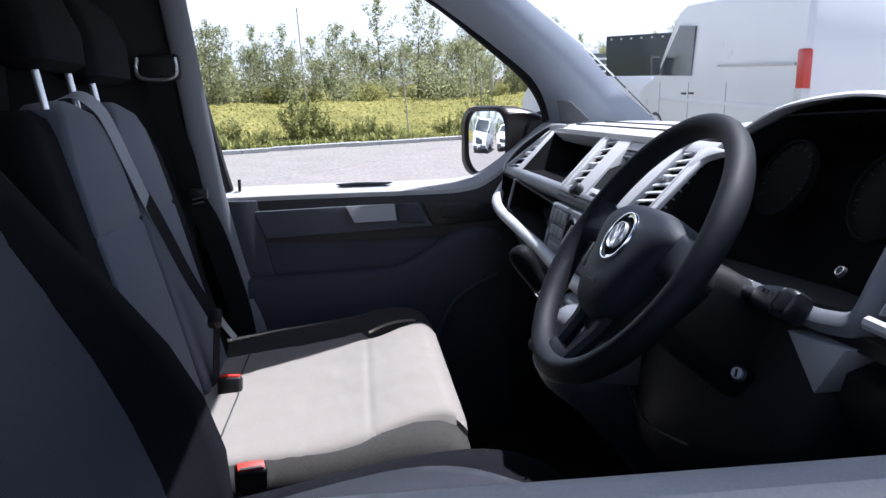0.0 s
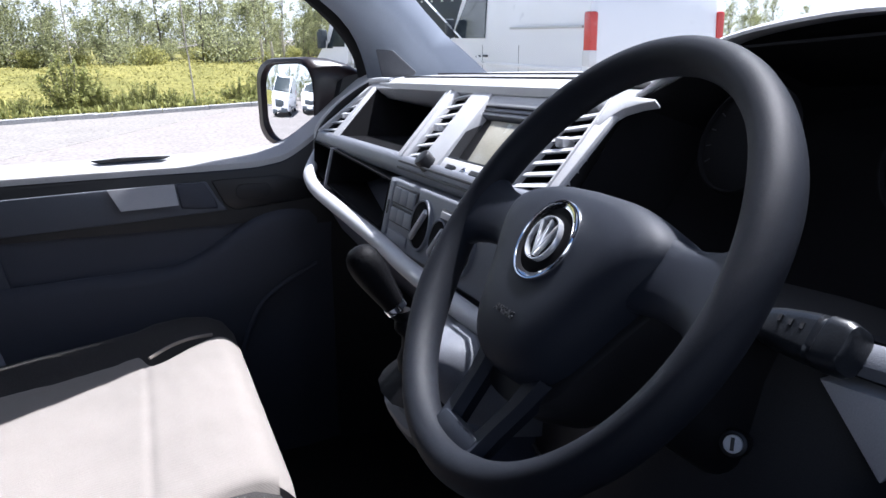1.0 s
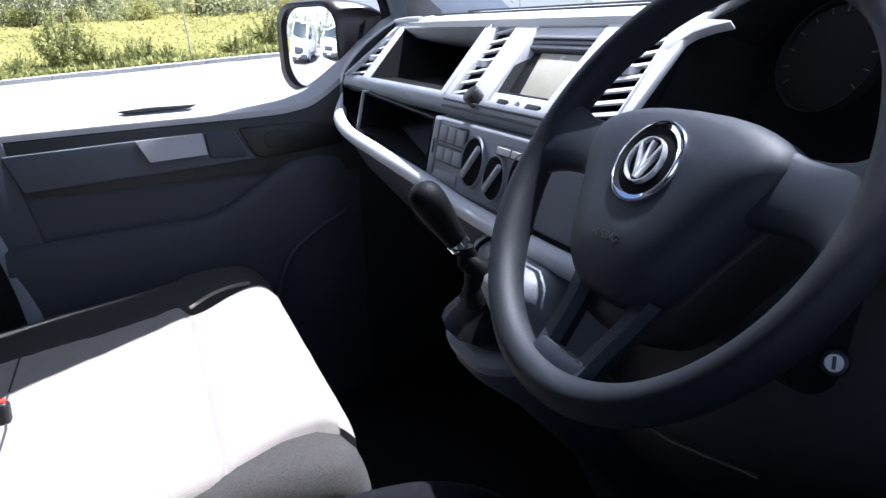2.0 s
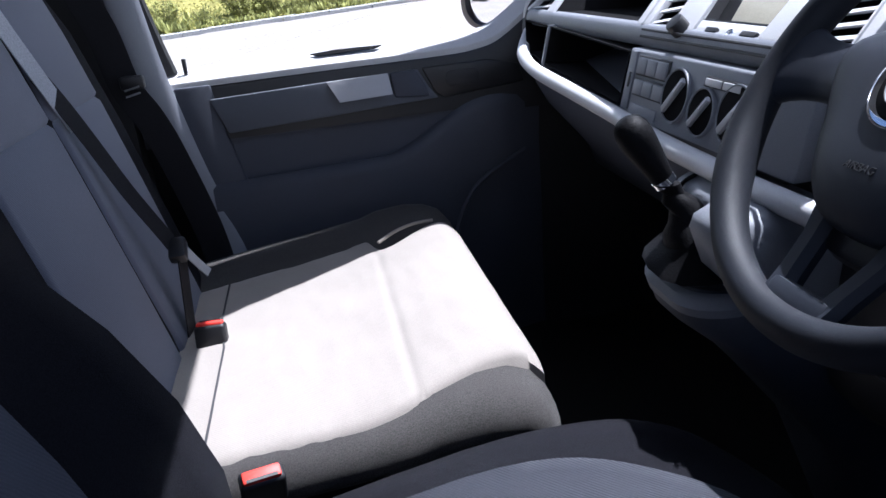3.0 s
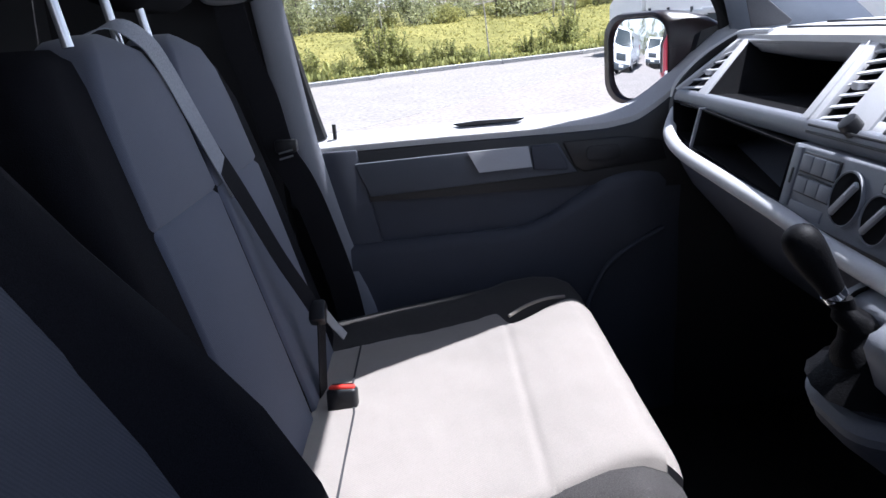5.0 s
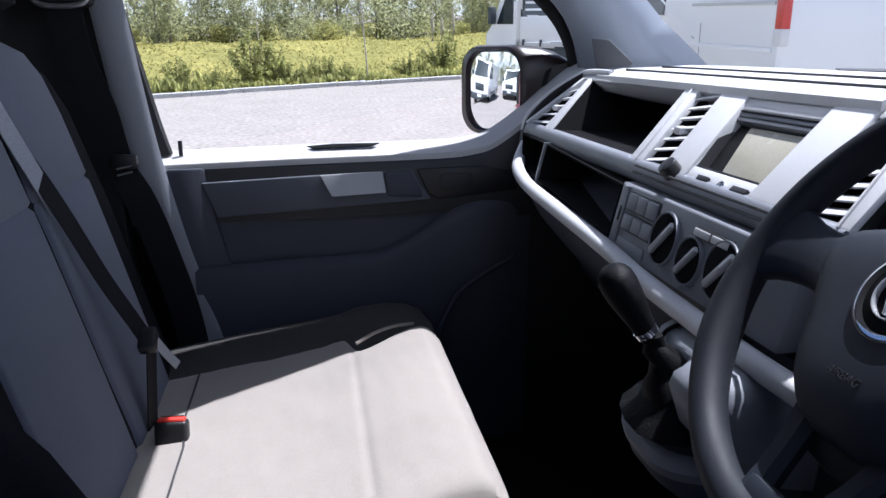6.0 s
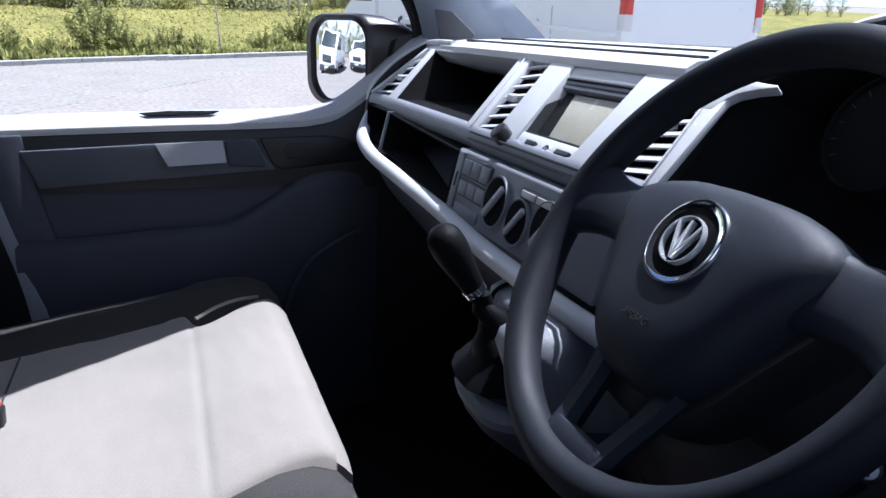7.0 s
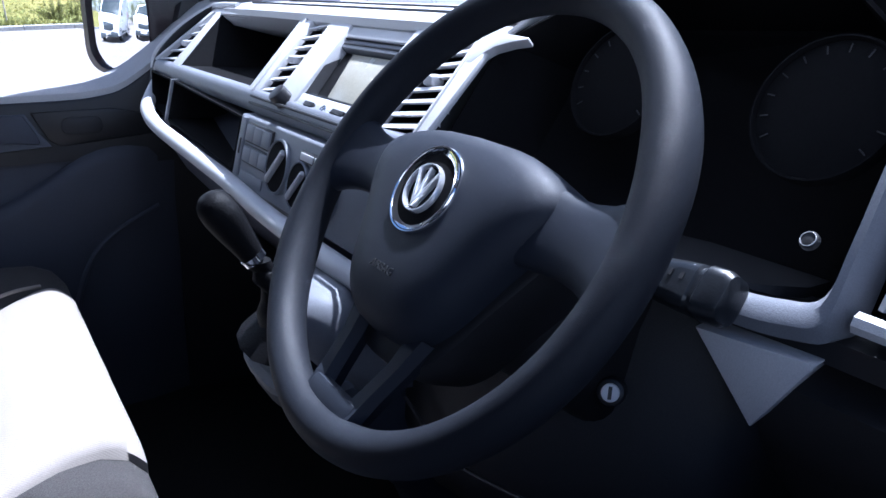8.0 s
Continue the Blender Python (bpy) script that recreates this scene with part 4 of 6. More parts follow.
def at_wheel(bm):
    bmesh.ops.transform(bm, matrix=WM, verts=bm.verts)
    return bm


R = 0.1762
rings = []
for k in range(112):
    a = k * math.tau / 112
    c, s = math.cos(a), math.sin(a)
    bulge = 1.0 + 0.12 * max(0, math.cos(2 * a - 0.9)) ** 6
    rings.append([Vector(((R + 0.0146 * bulge * math.cos(q)) * c, (R + 0.0146 * bulge * math.cos(q)) * s, 0.0165 * bulge * math.sin(q))) for q in [j * math.tau / 20 for j in range(20)]])
rings.append(rings[0])
bm = loft(rings, caps=False)
bmesh.ops.remove_doubles(bm, verts=bm.verts, dist=1e-6)
part("rim", at_wheel(bm), M_WHEEL, wheel, "thick grained black rim")
hub_ring = smooth_path([(0, 0.058, 0), (0.055, 0.055, 0), (0.10, 0.040, 0), (0.108, 0.015, 0), (0.085, -0.03, 0), (0.062, -0.075, 0), (0.035, -0.098, 0), (0, -0.103, 0), (-0.035, -0.098, 0), (-0.062, -0.075, 0), (-0.085, -0.03, 0), (-0.108, 0.015, 0), (-0.10, 0.040, 0), (-0.055, 0.055, 0), (0, 0.058, 0)], 3)[:-1]
bm = loft([[p * k + Vector((0, (1 - k) * -0.012, z)) for p in hub_ring] for k, z in ((0.97, -0.045), (0.985, -0.016), (0.975, -0.006), (0.945, 0.002), (0.89, 0.009), (0.78, 0.0148), (0.6, 0.0183), (0.4, 0.0196), (0.15, 0.020))])
part("airbag_cover", at_wheel(bm), M_HUB, wheel, "smooth dark grey airbag cover", auto=70)
bm = loft([[p * k + Vector((0, (1 - k) * -0.012 - 0.018, z)) for p in hub_ring] for k, z in ((0.90, -0.07), (0.97, -0.045), (0.98, -0.028), (0.95, -0.018), (0.90, -0.015))])
part("hub_back", at_wheel(bm), M_BLACK, wheel)
badge = part("badge", at_wheel(ring_solid(0.0312, 0.0340, 0.0060, 48, Matrix.Translation((0, 0.002, 0.0165)))), M_CHROME, wheel, "round chrome badge")
dish = loft([[(r * math.cos(k * math.tau / 48), 0.002 + r * math.sin(k * math.tau / 48), z) for k in range(48)] for r, z in ((0.0313, 0.0218), (0.0285, 0.0205), (0.0240, 0.0198), (0.0235, 0.0190), (0.0313, 0.0186))], caps=False)
part("badge_dish", at_wheel(dish), M_CHROME, badge, "sloping chrome dish of the badge")
part("badge_field", at_wheel(disc(0.0280, 0.003, 0.001, 36, m=Matrix.Translation((0, 0.002, 0.0175)))), M_SHELF, badge)
part("badge_ring", at_wheel(ring_solid(0.0168, 0.0187, 0.006, 36, Matrix.Translation((0, 0.002, 0.0190)))), M_BADGE, badge)
for ang, off in ((24, -0.0062), (-24, 0.0062), (0, 0.0)):
    g = box(-0.0013, 0.0013, -0.0150, 0.0150, 0.0, 0.005, 0.0006)
    bmesh.ops.transform(g, matrix=Matrix.Translation((off, 0.002, 0.020)) @ Matrix.Rotation(radians(ang), 4, "Z"), verts=g.verts)
    part("badge_stroke", at_wheel(g), M_BADGE, badge)
# spokes: two level ones and a split one at the foot
for s in (1, -1):
    rings = []
    for t, hw, z in ((0.080, 0.030, -0.006), (0.095, 0.0275, -0.009), (0.11, 0.0255, -0.011), (0.125, 0.0255, -0.011), (0.14, 0.0275, -0.009), (0.153, 0.032, -0.006), (0.164, 0.039, -0.003), (0.172, 0.047, -0.001)):
        rings.append([(s * t, 0.012 + hw * math.copysign(abs(math.cos(g)) ** 0.7, math.cos(g)), z + 0.012 * math.copysign(abs(math.sin(g)) ** 0.8, math.sin(g))) for g in [j * math.tau / 20 for j in range(20)]])
    part("spoke", at_wheel(loft(rings)), M_HUB, wheel, auto=80)
    rings = []
    for x, y, hw, z in ((0.040, -0.088, 0.012, -0.014), (0.035, -0.112, 0.0095, -0.013), (0.029, -0.140, 0.0095, -0.008), (0.024, -0.164, 0.013, -0.003)):
        rings.append([(s * x + v, y, z + w) for v, w in ((-hw, 0), (-hw * 0.6, 0.008), (hw * 0.6, 0.008), (hw, 0), (hw * 0.6, -0.010), (-hw * 0.6, -0.010))])
    part("lower_spoke", at_wheel(loft(rings)), M_HUB, wheel, "dark grey split lower spoke")
part("spoke_foot", at_wheel(box(-0.032, 0.032, -0.172, -0.147, -0.008, 0.005, 0.006)), M_HUB, wheel)

# word on the cover
cu = bpy.data.curves.new("word", "FONT")
cu.body, cu.size, cu.extrude, cu.align_x = "AIRBAG", 0.0085, 0.0004, "CENTER"
tmp = new("word", cu)
dg = bpy.context.evaluated_depsgraph_get()
me = bpy.data.meshes.new_from_object(tmp.evaluated_get(dg))
bpy.data.objects.remove(tmp)
word = new("lettering", me)
me.materials.append(M_BLACK)
word.parent = wheel
word.matrix_world = WM @ Matrix.Translation((0, -0.062, 0.0202)) @ Matrix.Rotation(radians(-7), 4, "X")
word["label"] = "small embossed dark lettering"

column = thing("steering_column", "black steering column shroud with key lock and stalks", "steering column")
bm = loft([[(u, v, z) for u, v in rounded(-w, w, -h - 0.02, h - 0.02, 0.03, 5)] for w, h, z in ((0.045, 0.048, -0.035), (0.052, 0.056, -0.06), (0.056, 0.064, -0.11), (0.058, 0.070, -0.2), (0.06, 0.08, -0.32))])
part("shroud", at_wheel(bm), M_BLACK, column)
km = Matrix.Translation((0.819, -0.469, 1.161)) @ Vector((-0.72, -0.58, 0.38)).to_track_quat("Z", "Y").to_matrix().to_4x4()
part("lock_boss", disc(0.0105, 0.03, 0.004, 24, m=km @ Matrix.Translation((0, 0, -0.025))), M_BLACK, column)
# white material replaces the lock's metallic shine
part("key_lock", disc(0.0066, 0.005, 0.0012, 28, m=km @ Matrix.Translation((0, 0, 0.005))), M_WHITE_MARK, column, "key lock with its silver shine painted white")
g = box(-0.0013, 0.0013, -0.0046, 0.0046, 0.009, 0.0108)
bmesh.ops.transform(g, matrix=km, verts=g.verts)
part("key_slot", g, M_BLACK, column)
for s in (1, -1):
    line = [WM @ Vector(p) for p in ((s * 0.04, 0.028, -0.134), (s * 0.07, 0.030, -0.136), (s * 0.10, 0.033, -0.138))]
    st = part("stalk", tube(line, 0.009, 10), M_BLACK, column)
    rings = []
    for x, hw, hz in ((0.070, 0.010, 0.010), (0.076, 0.0135, 0.012), (0.088, 0.0155, 0.0135), (0.110, 0.0175, 0.015), (0.122, 0.018, 0.0155), (0.124, 0.0165, 0.0142), (0.127, 0.0165, 0.0142), (0.129, 0.0188, 0.016), (0.142, 0.0185, 0.0155), (0.147, 0.0165, 0.0135), (0.149, 0.012, 0.010)):
        rings.append([WM @ Vector((s * x, 0.028 + 0.06 * x + u, -0.138 + v)) for u, v in rounded(-hw, hw, -hz, hz, 0.009, 4)])
    head = part("stalk_head", loft(rings), M_STALK, st, "chunky dark stalk end", auto=35)
    for k in range(3):
        x = s * (0.092 + k * 0.010)
        mk = box(min(x, x + s * 0.003), max(x, x + s * 0.003), 0.036, 0.041, -0.1242, -0.1222)
        part("stalk_mark", at_wheel(mk), M_DASH_DARK, head, "small faint printed mark")

# ---- seats ----


def pad(rings_def, mat, parent, name, label="", n=7, auto=60):
    """A stuffed pad along x from sections (x, y0, y1, z0, z1, radius)."""
    return part(name, loft([[(x, u, v) for u, v in rounded(y0, y1, z0, z1, r, n)] for x, y0, y1, z0, z1, r in rings_def]), mat, parent, label, auto=auto)


bench = thing("double_passenger_seat", "grey cloth double passenger bench with dark borders", "car seat")
part("base", box(0.02, 0.46, 0.0, 0.74, 0.54, 0.76, 0.02), M_BLACK, bench, "black seat box")


def ease(v, a, b):
    v = min(1.0, max(0.0, (v - a) / (b - a)))
    return v * v * (3 - 2 * v)


BENCH_EDGE = ((0.02, -0.035, 0.720, 0.75, 0.845), (0.05, -0.045, 0.735, 0.735, 0.864), (0.2, -0.046, 0.762, 0.735, 0.878), (0.34, -0.046, 0.788, 0.735, 0.888), (0.395, -0.046, 0.798, 0.735, 0.893), (0.43, -0.046, 0.804, 0.735, 0.903), (0.49, -0.046, 0.806, 0.735, 0.909), (0.535, -0.045, 0.803, 0.735, 0.905), (0.566, -0.040, 0.795, 0.745, 0.892), (0.585, -0.026, 0.780, 0.765, 0.868), (0.592, -0.008, 0.755, 0.79, 0.84))


def border_ring(x, ya, yb, z1):
    """A section across the bench's border: low near side, raised bolster at the door."""
    up = z1 + 0.022
    pts = [(ya + 0.014, z1 - 0.056), (ya + 0.003, z1 - 0.053), (ya, z1 - 0.046), (ya + 0.003, z1 - 0.030), (ya + 0.012, z1 - 0.014), (ya + 0.028, z1 - 0.004), (ya + 0.05, z1)]
    pts += [(y, z1) for y in (0.15, 0.3, 0.45, 0.55)] + [(0.59, z1 + 0.003), (0.63, z1 + 0.012), (0.665, z1 + 0.019), (yb - 0.06, up), (yb - 0.035, up - 0.004), (yb - 0.014, up - 0.017), (yb - 0.003, up - 0.038), (yb, up - 0.06), (yb - 0.005, z1 - 0.056)]
    return [(x, y, z) for y, z in pts]


part("cushion_border", loft([border_ring(x, ya, yb, z1) for x, ya, yb, z0, z1 in BENCH_EDGE]), M_CLOTH_SIDE, bench, "charcoal cloth border of the cushion", auto=60)
# added dark skirt: shade below the rounded edge is in its colour
part("cushion_edge_shade", loft([[(x - 0.008, ya + 0.016, z0), (x - 0.008, ya + 0.010, z1 - 0.05), (x - 0.008, yb - 0.010, z1 - 0.05), (x - 0.008, yb - 0.014, z0)] for x, ya, yb, z0, z1 in BENCH_EDGE]), M_CLOTH_DARK, bench, "dark skirt added for the shade under the cushion edge")


def bench_z(x, y):
    """Height of the bench's light cloth: rising forward, with a crease before the front roll."""
    z = 0.872 + 0.042 * (x - 0.05) / 0.53
    z += 0.016 * math.exp(-((x - 0.500) / 0.11) ** 2)
    z -= 0.0026 * math.exp(-((x - 0.412) / 0.007) ** 2)
    z -= 0.030 * max(0.0, (x - 0.540) / 0.045) ** 2
    return z + 0.002 * noise.noise(Vector((x * 14, y * 14, 0.3))) + 0.0012 * noise.noise(Vector((x * 40, y * 22, 1.7)))


def cushion_top(mat, name):
    """The light cloth top, domed, narrowing towards its front corners."""
    nx, ny = 120, 34
    bm = bmesh.new()
    grid = []
    for i in range(nx + 1):
        x = 0.050 + 0.536 * i / nx
        near = -0.012 + 0.062 * ease(x, 0.33, 0.55)
        far = 0.590 + 0.055 * ease(x, 0.05, 0.39) - 0.075 * ease(x, 0.395, 0.425) + 0.085 * ease(x, 0.42, 0.58)
        row = []
        for j in range(ny + 1):
            v = j / ny
            y = near + (far - near) * v
            e = min(v, 1 - v) * (far - near)
            row.append(bm.verts.new((x, y, bench_z(x, y) - 0.010 * max(0.0, 1 - e / 0.035) ** 2)))
        grid.append(row)
    for i in range(nx):
        for j in range(ny):
            bm.faces.new((grid[i][j], grid[i + 1][j], grid[i + 1][j + 1], grid[i][j + 1]))
    ext = bmesh.ops.extrude_face_region(bm, geom=bm.faces[:])
    for g in ext["geom"]:
        if isinstance(g, bmesh.types.BMVert):
            g.co.z = 0.80
    bmesh.ops.recalc_face_normals(bm, faces=bm.faces)
    return part(name, bm, mat, bench, auto=70)


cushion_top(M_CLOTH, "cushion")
part("seam", tube([(0.142 - 0.012 * (y > 0.3), y, bench_z(0.14, y) + 0.0006) for y in (0.015, 0.1, 0.2, 0.3, 0.4, 0.5, 0.57)], 0.0018, 6), M_SEAM, bench)
part("piping", tube(smooth_path([(0.418, 0.560, 0.922), (0.455, 0.585, 0.931), (0.495, 0.606, 0.934), (0.535, 0.626, 0.929)], 4), 0.0035, 8), M_CLOTH, bench, "pale raised piping")


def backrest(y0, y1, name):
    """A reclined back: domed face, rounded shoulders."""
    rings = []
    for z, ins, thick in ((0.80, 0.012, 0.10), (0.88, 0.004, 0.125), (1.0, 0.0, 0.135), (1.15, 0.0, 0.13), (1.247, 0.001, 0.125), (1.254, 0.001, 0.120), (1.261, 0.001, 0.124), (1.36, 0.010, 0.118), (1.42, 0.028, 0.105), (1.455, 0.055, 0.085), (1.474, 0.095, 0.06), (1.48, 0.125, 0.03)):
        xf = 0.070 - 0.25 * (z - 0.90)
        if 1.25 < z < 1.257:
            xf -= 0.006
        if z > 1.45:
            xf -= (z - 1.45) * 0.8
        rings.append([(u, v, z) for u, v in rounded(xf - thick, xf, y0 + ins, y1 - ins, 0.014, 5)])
    return part(name, loft(rings), M_CLOTH_BACK_SHADE, bench, "cloth backrest with shade put into its slate blue-grey colour", auto=60)


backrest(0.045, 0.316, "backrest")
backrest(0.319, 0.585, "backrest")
part("back_border", loft([[(u, v, z) for u, v in rounded(0.050 - 0.25 * (z - 0.9) - 0.15, 0.070 - 0.25 * (z - 0.9) - d, -0.060 + i, 0.68 - i, 0.04, 5)] for z, i, d in ((0.78, 0.01, 0.012), (0.9, 0, 0.005), (1.2, 0, 0.005), (1.36, 0.012, 0.009), (1.42, 0.035, 0.016), (1.45, 0.07, 0.03), (1.465, 0.11, 0.06))]), M_CLOTH_DARK, bench, "dark cloth border of the back")
part("headrest", loft([[(-0.145 + dx + u, 0.175 + v, z) for u, v in rounded(-d, d, -w, w, 0.035, 5)] for z, w, d, dx in ((1.530, 0.10, 0.02, 0.02), (1.545, 0.115, 0.045, 0.018), (1.60, 0.125, 0.052, 0.005), (1.66, 0.115, 0.045, -0.012), (1.69, 0.09, 0.022, -0.02))]), M_CLOTH_DARK, bench, "dark cloth headrest")
part("headrest", loft([[(-0.145 + dx + u, 0.45 + v, z) for u, v in rounded(-d, d, -w, w, 0.035, 5)] for z, w, d, dx in ((1.515, 0.10, 0.02, 0.02), (1.53, 0.125, 0.045, 0.018), (1.60, 0.135, 0.052, 0.005), (1.66, 0.125, 0.045, -0.012), (1.69, 0.09, 0.022, -0.02))]), M_CLOTH_DARK, bench, "dark cloth headrest")
for y in (0.102, 0.250, 0.368):
    part("headrest_post", tube([(-0.100, y, 1.465), (-0.116, y + 0.004, 1.555)], 0.0065, 10), M_BADGE, bench, "bright steel headrest post")

seat = thing("driver_seat", "dark cloth driver's seat with grey ribbed centre", "car seat")
part("base", box(0.05, 0.58, -0.66, -0.20, 0.54, 0.74, 0.02), M_BLACK, seat, "black seat box")
# cushion with raised side bolsters and a rounded nose


def seat_z(x, y):
    z = 0.868 + 0.066 * ease(x, 0.08, 0.56)
    return z + 0.024 * math.exp(-((abs(y + 0.43) - 0.235) / 0.042) ** 2) * (1 - 0.55 * ease(x, 0.56, 0.70))


def seat_ring(k, dz=0.0, fixed=None):
    """A loop of the cushion's outline, shrunk by k round its middle."""
    out = []
    for i in range(72):
        a = i * math.tau / 72
        c, s = math.cos(a), math.sin(a)
        p = 2 / 4.2 if c < 0 else 2 / 3.3
        x = 0.362 + 0.372 * k * math.copysign(abs(c) ** p, c)
        y = -0.43 + 0.306 * k * math.copysign(abs(s) ** p, s)
        out.append((x, y, fixed if fixed is not None else seat_z(x, y) + dz))
    return out


rings = [seat_ring(k, d) for k, d in ((0.02, 0), (0.2, 0), (0.4, 0), (0.55, 0), (0.68, 0), (0.76, 0), (0.83, 0), (0.885, 0.0), (0.925, -0.002), (0.955, -0.008), (0.978, -0.018), (0.993, -0.035), (1.0, -0.06))] + [seat_ring(0.995, fixed=0.80), seat_ring(0.97, fixed=0.745)]
part("cushion", loft(rings), M_CLOTH_DARK, seat, auto=70)


def seat_panel(k, dz):
    """A loop of the ribbed centre panel, narrower than the cushion and round at its front."""
    out = []
    for i in range(72):
        a = i * math.tau / 72
        c, s = math.cos(a), math.sin(a)
        x = 0.36 + 0.325 * k * math.copysign(abs(c) ** 0.66, c)
        y = -0.43 + 0.222 * k * math.copysign(abs(s) ** 0.66, s)
        out.append((x, y, seat_z(x, y) + dz))
    return out


part("cushion_centre", loft([seat_panel(k, d) for k, d in ((0.02, 0.006), (0.3, 0.006), (0.6, 0.006), (0.8, 0.006), (0.92, 0.006), (0.975, 0.004), (1.0, -0.006))]), M_CLOTH_CENTRE_SHADE, seat, "ribbed cloth centre panel with shade put into its dark colour", auto=70)
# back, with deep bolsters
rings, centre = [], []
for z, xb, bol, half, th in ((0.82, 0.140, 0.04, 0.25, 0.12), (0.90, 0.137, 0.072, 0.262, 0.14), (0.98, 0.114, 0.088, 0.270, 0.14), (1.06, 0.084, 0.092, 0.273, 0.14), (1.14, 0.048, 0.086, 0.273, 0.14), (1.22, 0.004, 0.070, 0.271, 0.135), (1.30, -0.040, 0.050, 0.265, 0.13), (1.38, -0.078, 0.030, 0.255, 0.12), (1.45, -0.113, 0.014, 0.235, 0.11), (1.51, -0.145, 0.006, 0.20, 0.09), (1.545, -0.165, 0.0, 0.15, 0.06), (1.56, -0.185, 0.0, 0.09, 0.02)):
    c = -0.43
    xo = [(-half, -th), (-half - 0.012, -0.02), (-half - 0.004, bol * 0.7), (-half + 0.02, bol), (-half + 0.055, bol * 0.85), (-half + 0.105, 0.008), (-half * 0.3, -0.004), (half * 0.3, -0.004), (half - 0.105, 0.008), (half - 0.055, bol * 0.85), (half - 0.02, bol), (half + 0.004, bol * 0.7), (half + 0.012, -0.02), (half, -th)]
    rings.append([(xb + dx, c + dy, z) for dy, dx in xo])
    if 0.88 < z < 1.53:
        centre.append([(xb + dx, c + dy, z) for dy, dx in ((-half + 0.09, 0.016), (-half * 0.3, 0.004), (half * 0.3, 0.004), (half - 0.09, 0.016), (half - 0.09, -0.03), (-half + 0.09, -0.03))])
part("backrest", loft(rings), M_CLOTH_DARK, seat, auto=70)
part("back_centre", loft(centre), M_CLOTH_RIB_SHADE, seat, "grey ribbed cloth centre panel, darkened for shade")
part("headrest", loft([[(-0.225 + dx + u, -0.43 + v, z) for u, v in rounded(-d, d, -w, w, 0.035, 5)] for z, w, d, dx in ((1.60, 0.10, 0.02, 0.02), (1.62, 0.125, 0.045, 0.018), (1.69, 0.135, 0.052, 0.005), (1.75, 0.125, 0.045, -0.012), (1.775, 0.10, 0.022, -0.02))]), M_CLOTH_DARK, seat, "dark cloth headrest")
for y in (-0.50, -0.36):
    part("headrest_post", tube([(-0.165, y, 1.52), (-0.20, y, 1.63)], 0.0058, 10), M_CHROME, seat)

# ---- belts and buckles ----


def strap(pts, width, across):
    """A flat webbing ribbon of given width; across is the way its width lies."""
    ps = smooth_path(pts, 6)
    a = Vector(across).normalized()
    rings = []
    for i, p in enumerate(ps):
        way = (ps[min(i + 1, len(ps) - 1)] - ps[max(i - 1, 0)]).normalized()
        w = (a - way * a.dot(way)).normalized()
        n = way.cross(w).normalized()
        rings.append([p + w * (width / 2) + n * 0.0009, p - w * (width / 2) + n * 0.0009, p - w * (width / 2) - n * 0.0009, p + w * (width / 2) - n * 0.0009])
    return loft(rings)


belt = thing("seat_belt", "centre seat belt lying across the bench back, sky sheen painted on its upper run", "seat belt", group="seat belts")


def on_back(y, z, d=0.010):
    return (0.070 - 0.25 * (z - 0.90) + d, y, z)


# same strap throughout: the upper run is painted paler for its sheen
part("webbing", strap([(-0.15, 0.205, 1.47), (-0.095, 0.222, 1.490), on_back(0.250, 1.470, 0.006), on_back(0.275, 1.43), on_back(0.300, 1.37), on_back(0.322, 1.31, 0.011), on_back(0.343, 1.262, 0.011), on_back(0.352, 1.238, 0.011)], 0.026, (0.45, 1, 0.3)), M_BELT_SHEEN, belt)
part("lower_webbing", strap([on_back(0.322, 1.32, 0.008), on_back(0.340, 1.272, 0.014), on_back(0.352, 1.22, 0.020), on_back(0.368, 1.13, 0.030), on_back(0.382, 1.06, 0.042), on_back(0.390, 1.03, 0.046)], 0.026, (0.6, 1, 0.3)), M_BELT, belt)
tg = part("tongue", box(-0.014, 0.014, -0.02, 0.02, -0.012, 0.012, 0.006), M_BLACK, belt)
tg.matrix_world = Matrix.Translation((0.090, 0.386, 1.022)) @ Matrix.Rotation(radians(40), 4, "X")
part("tongue_plate", strap([(0.100, 0.386, 1.022), (0.112, 0.392, 0.998), (0.128, 0.398, 0.972)], 0.016, (0.6, 1, 0)), M_BADGE, belt, "bright steel tongue")
part("lap_webbing", strap([(0.094, 0.384, 1.01), (0.088, 0.388, 0.95), (0.080, 0.39, 0.86)], 0.036, (0.2, 1, 0)), M_BELT, belt)

belt2 = thing("seat_belt", "black seat belt hanging down the door pillar", "seat belt", group="seat belts")
part("webbing", strap([(-0.098, 0.778, 1.60), (-0.080, 0.776, 1.54), (-0.067, 0.775, 1.446), (-0.035, 0.772, 1.345), (-0.016, 0.772, 1.243), (0.016, 0.77, 1.177), (0.042, 0.768, 1.10), (0.082, 0.765, 0.94), (0.10, 0.76, 0.80)], 0.060, (1, 0, 0.25)), M_BELT, belt2)
dr = part("belt_guide", box(-0.130, -0.026, 0.775, 0.795, 1.535, 1.60, 0.012, 3), M_BLACK, belt2, "black belt guide loop")
part("guide_ring", tube(smooth_path([(-0.125, 0.768, 1.59), (-0.127, 0.765, 1.552), (-0.107, 0.764, 1.538), (-0.054, 0.764, 1.538), (-0.033, 0.765, 1.552), (-0.035, 0.768, 1.59)], 4), 0.005, 8), M_SATIN, dr, "bright metal edge")
cl = part("belt_stop", box(-0.022, 0.024, 0.750, 0.768, 1.238, 1.264, 0.005), M_BLACK, belt2)
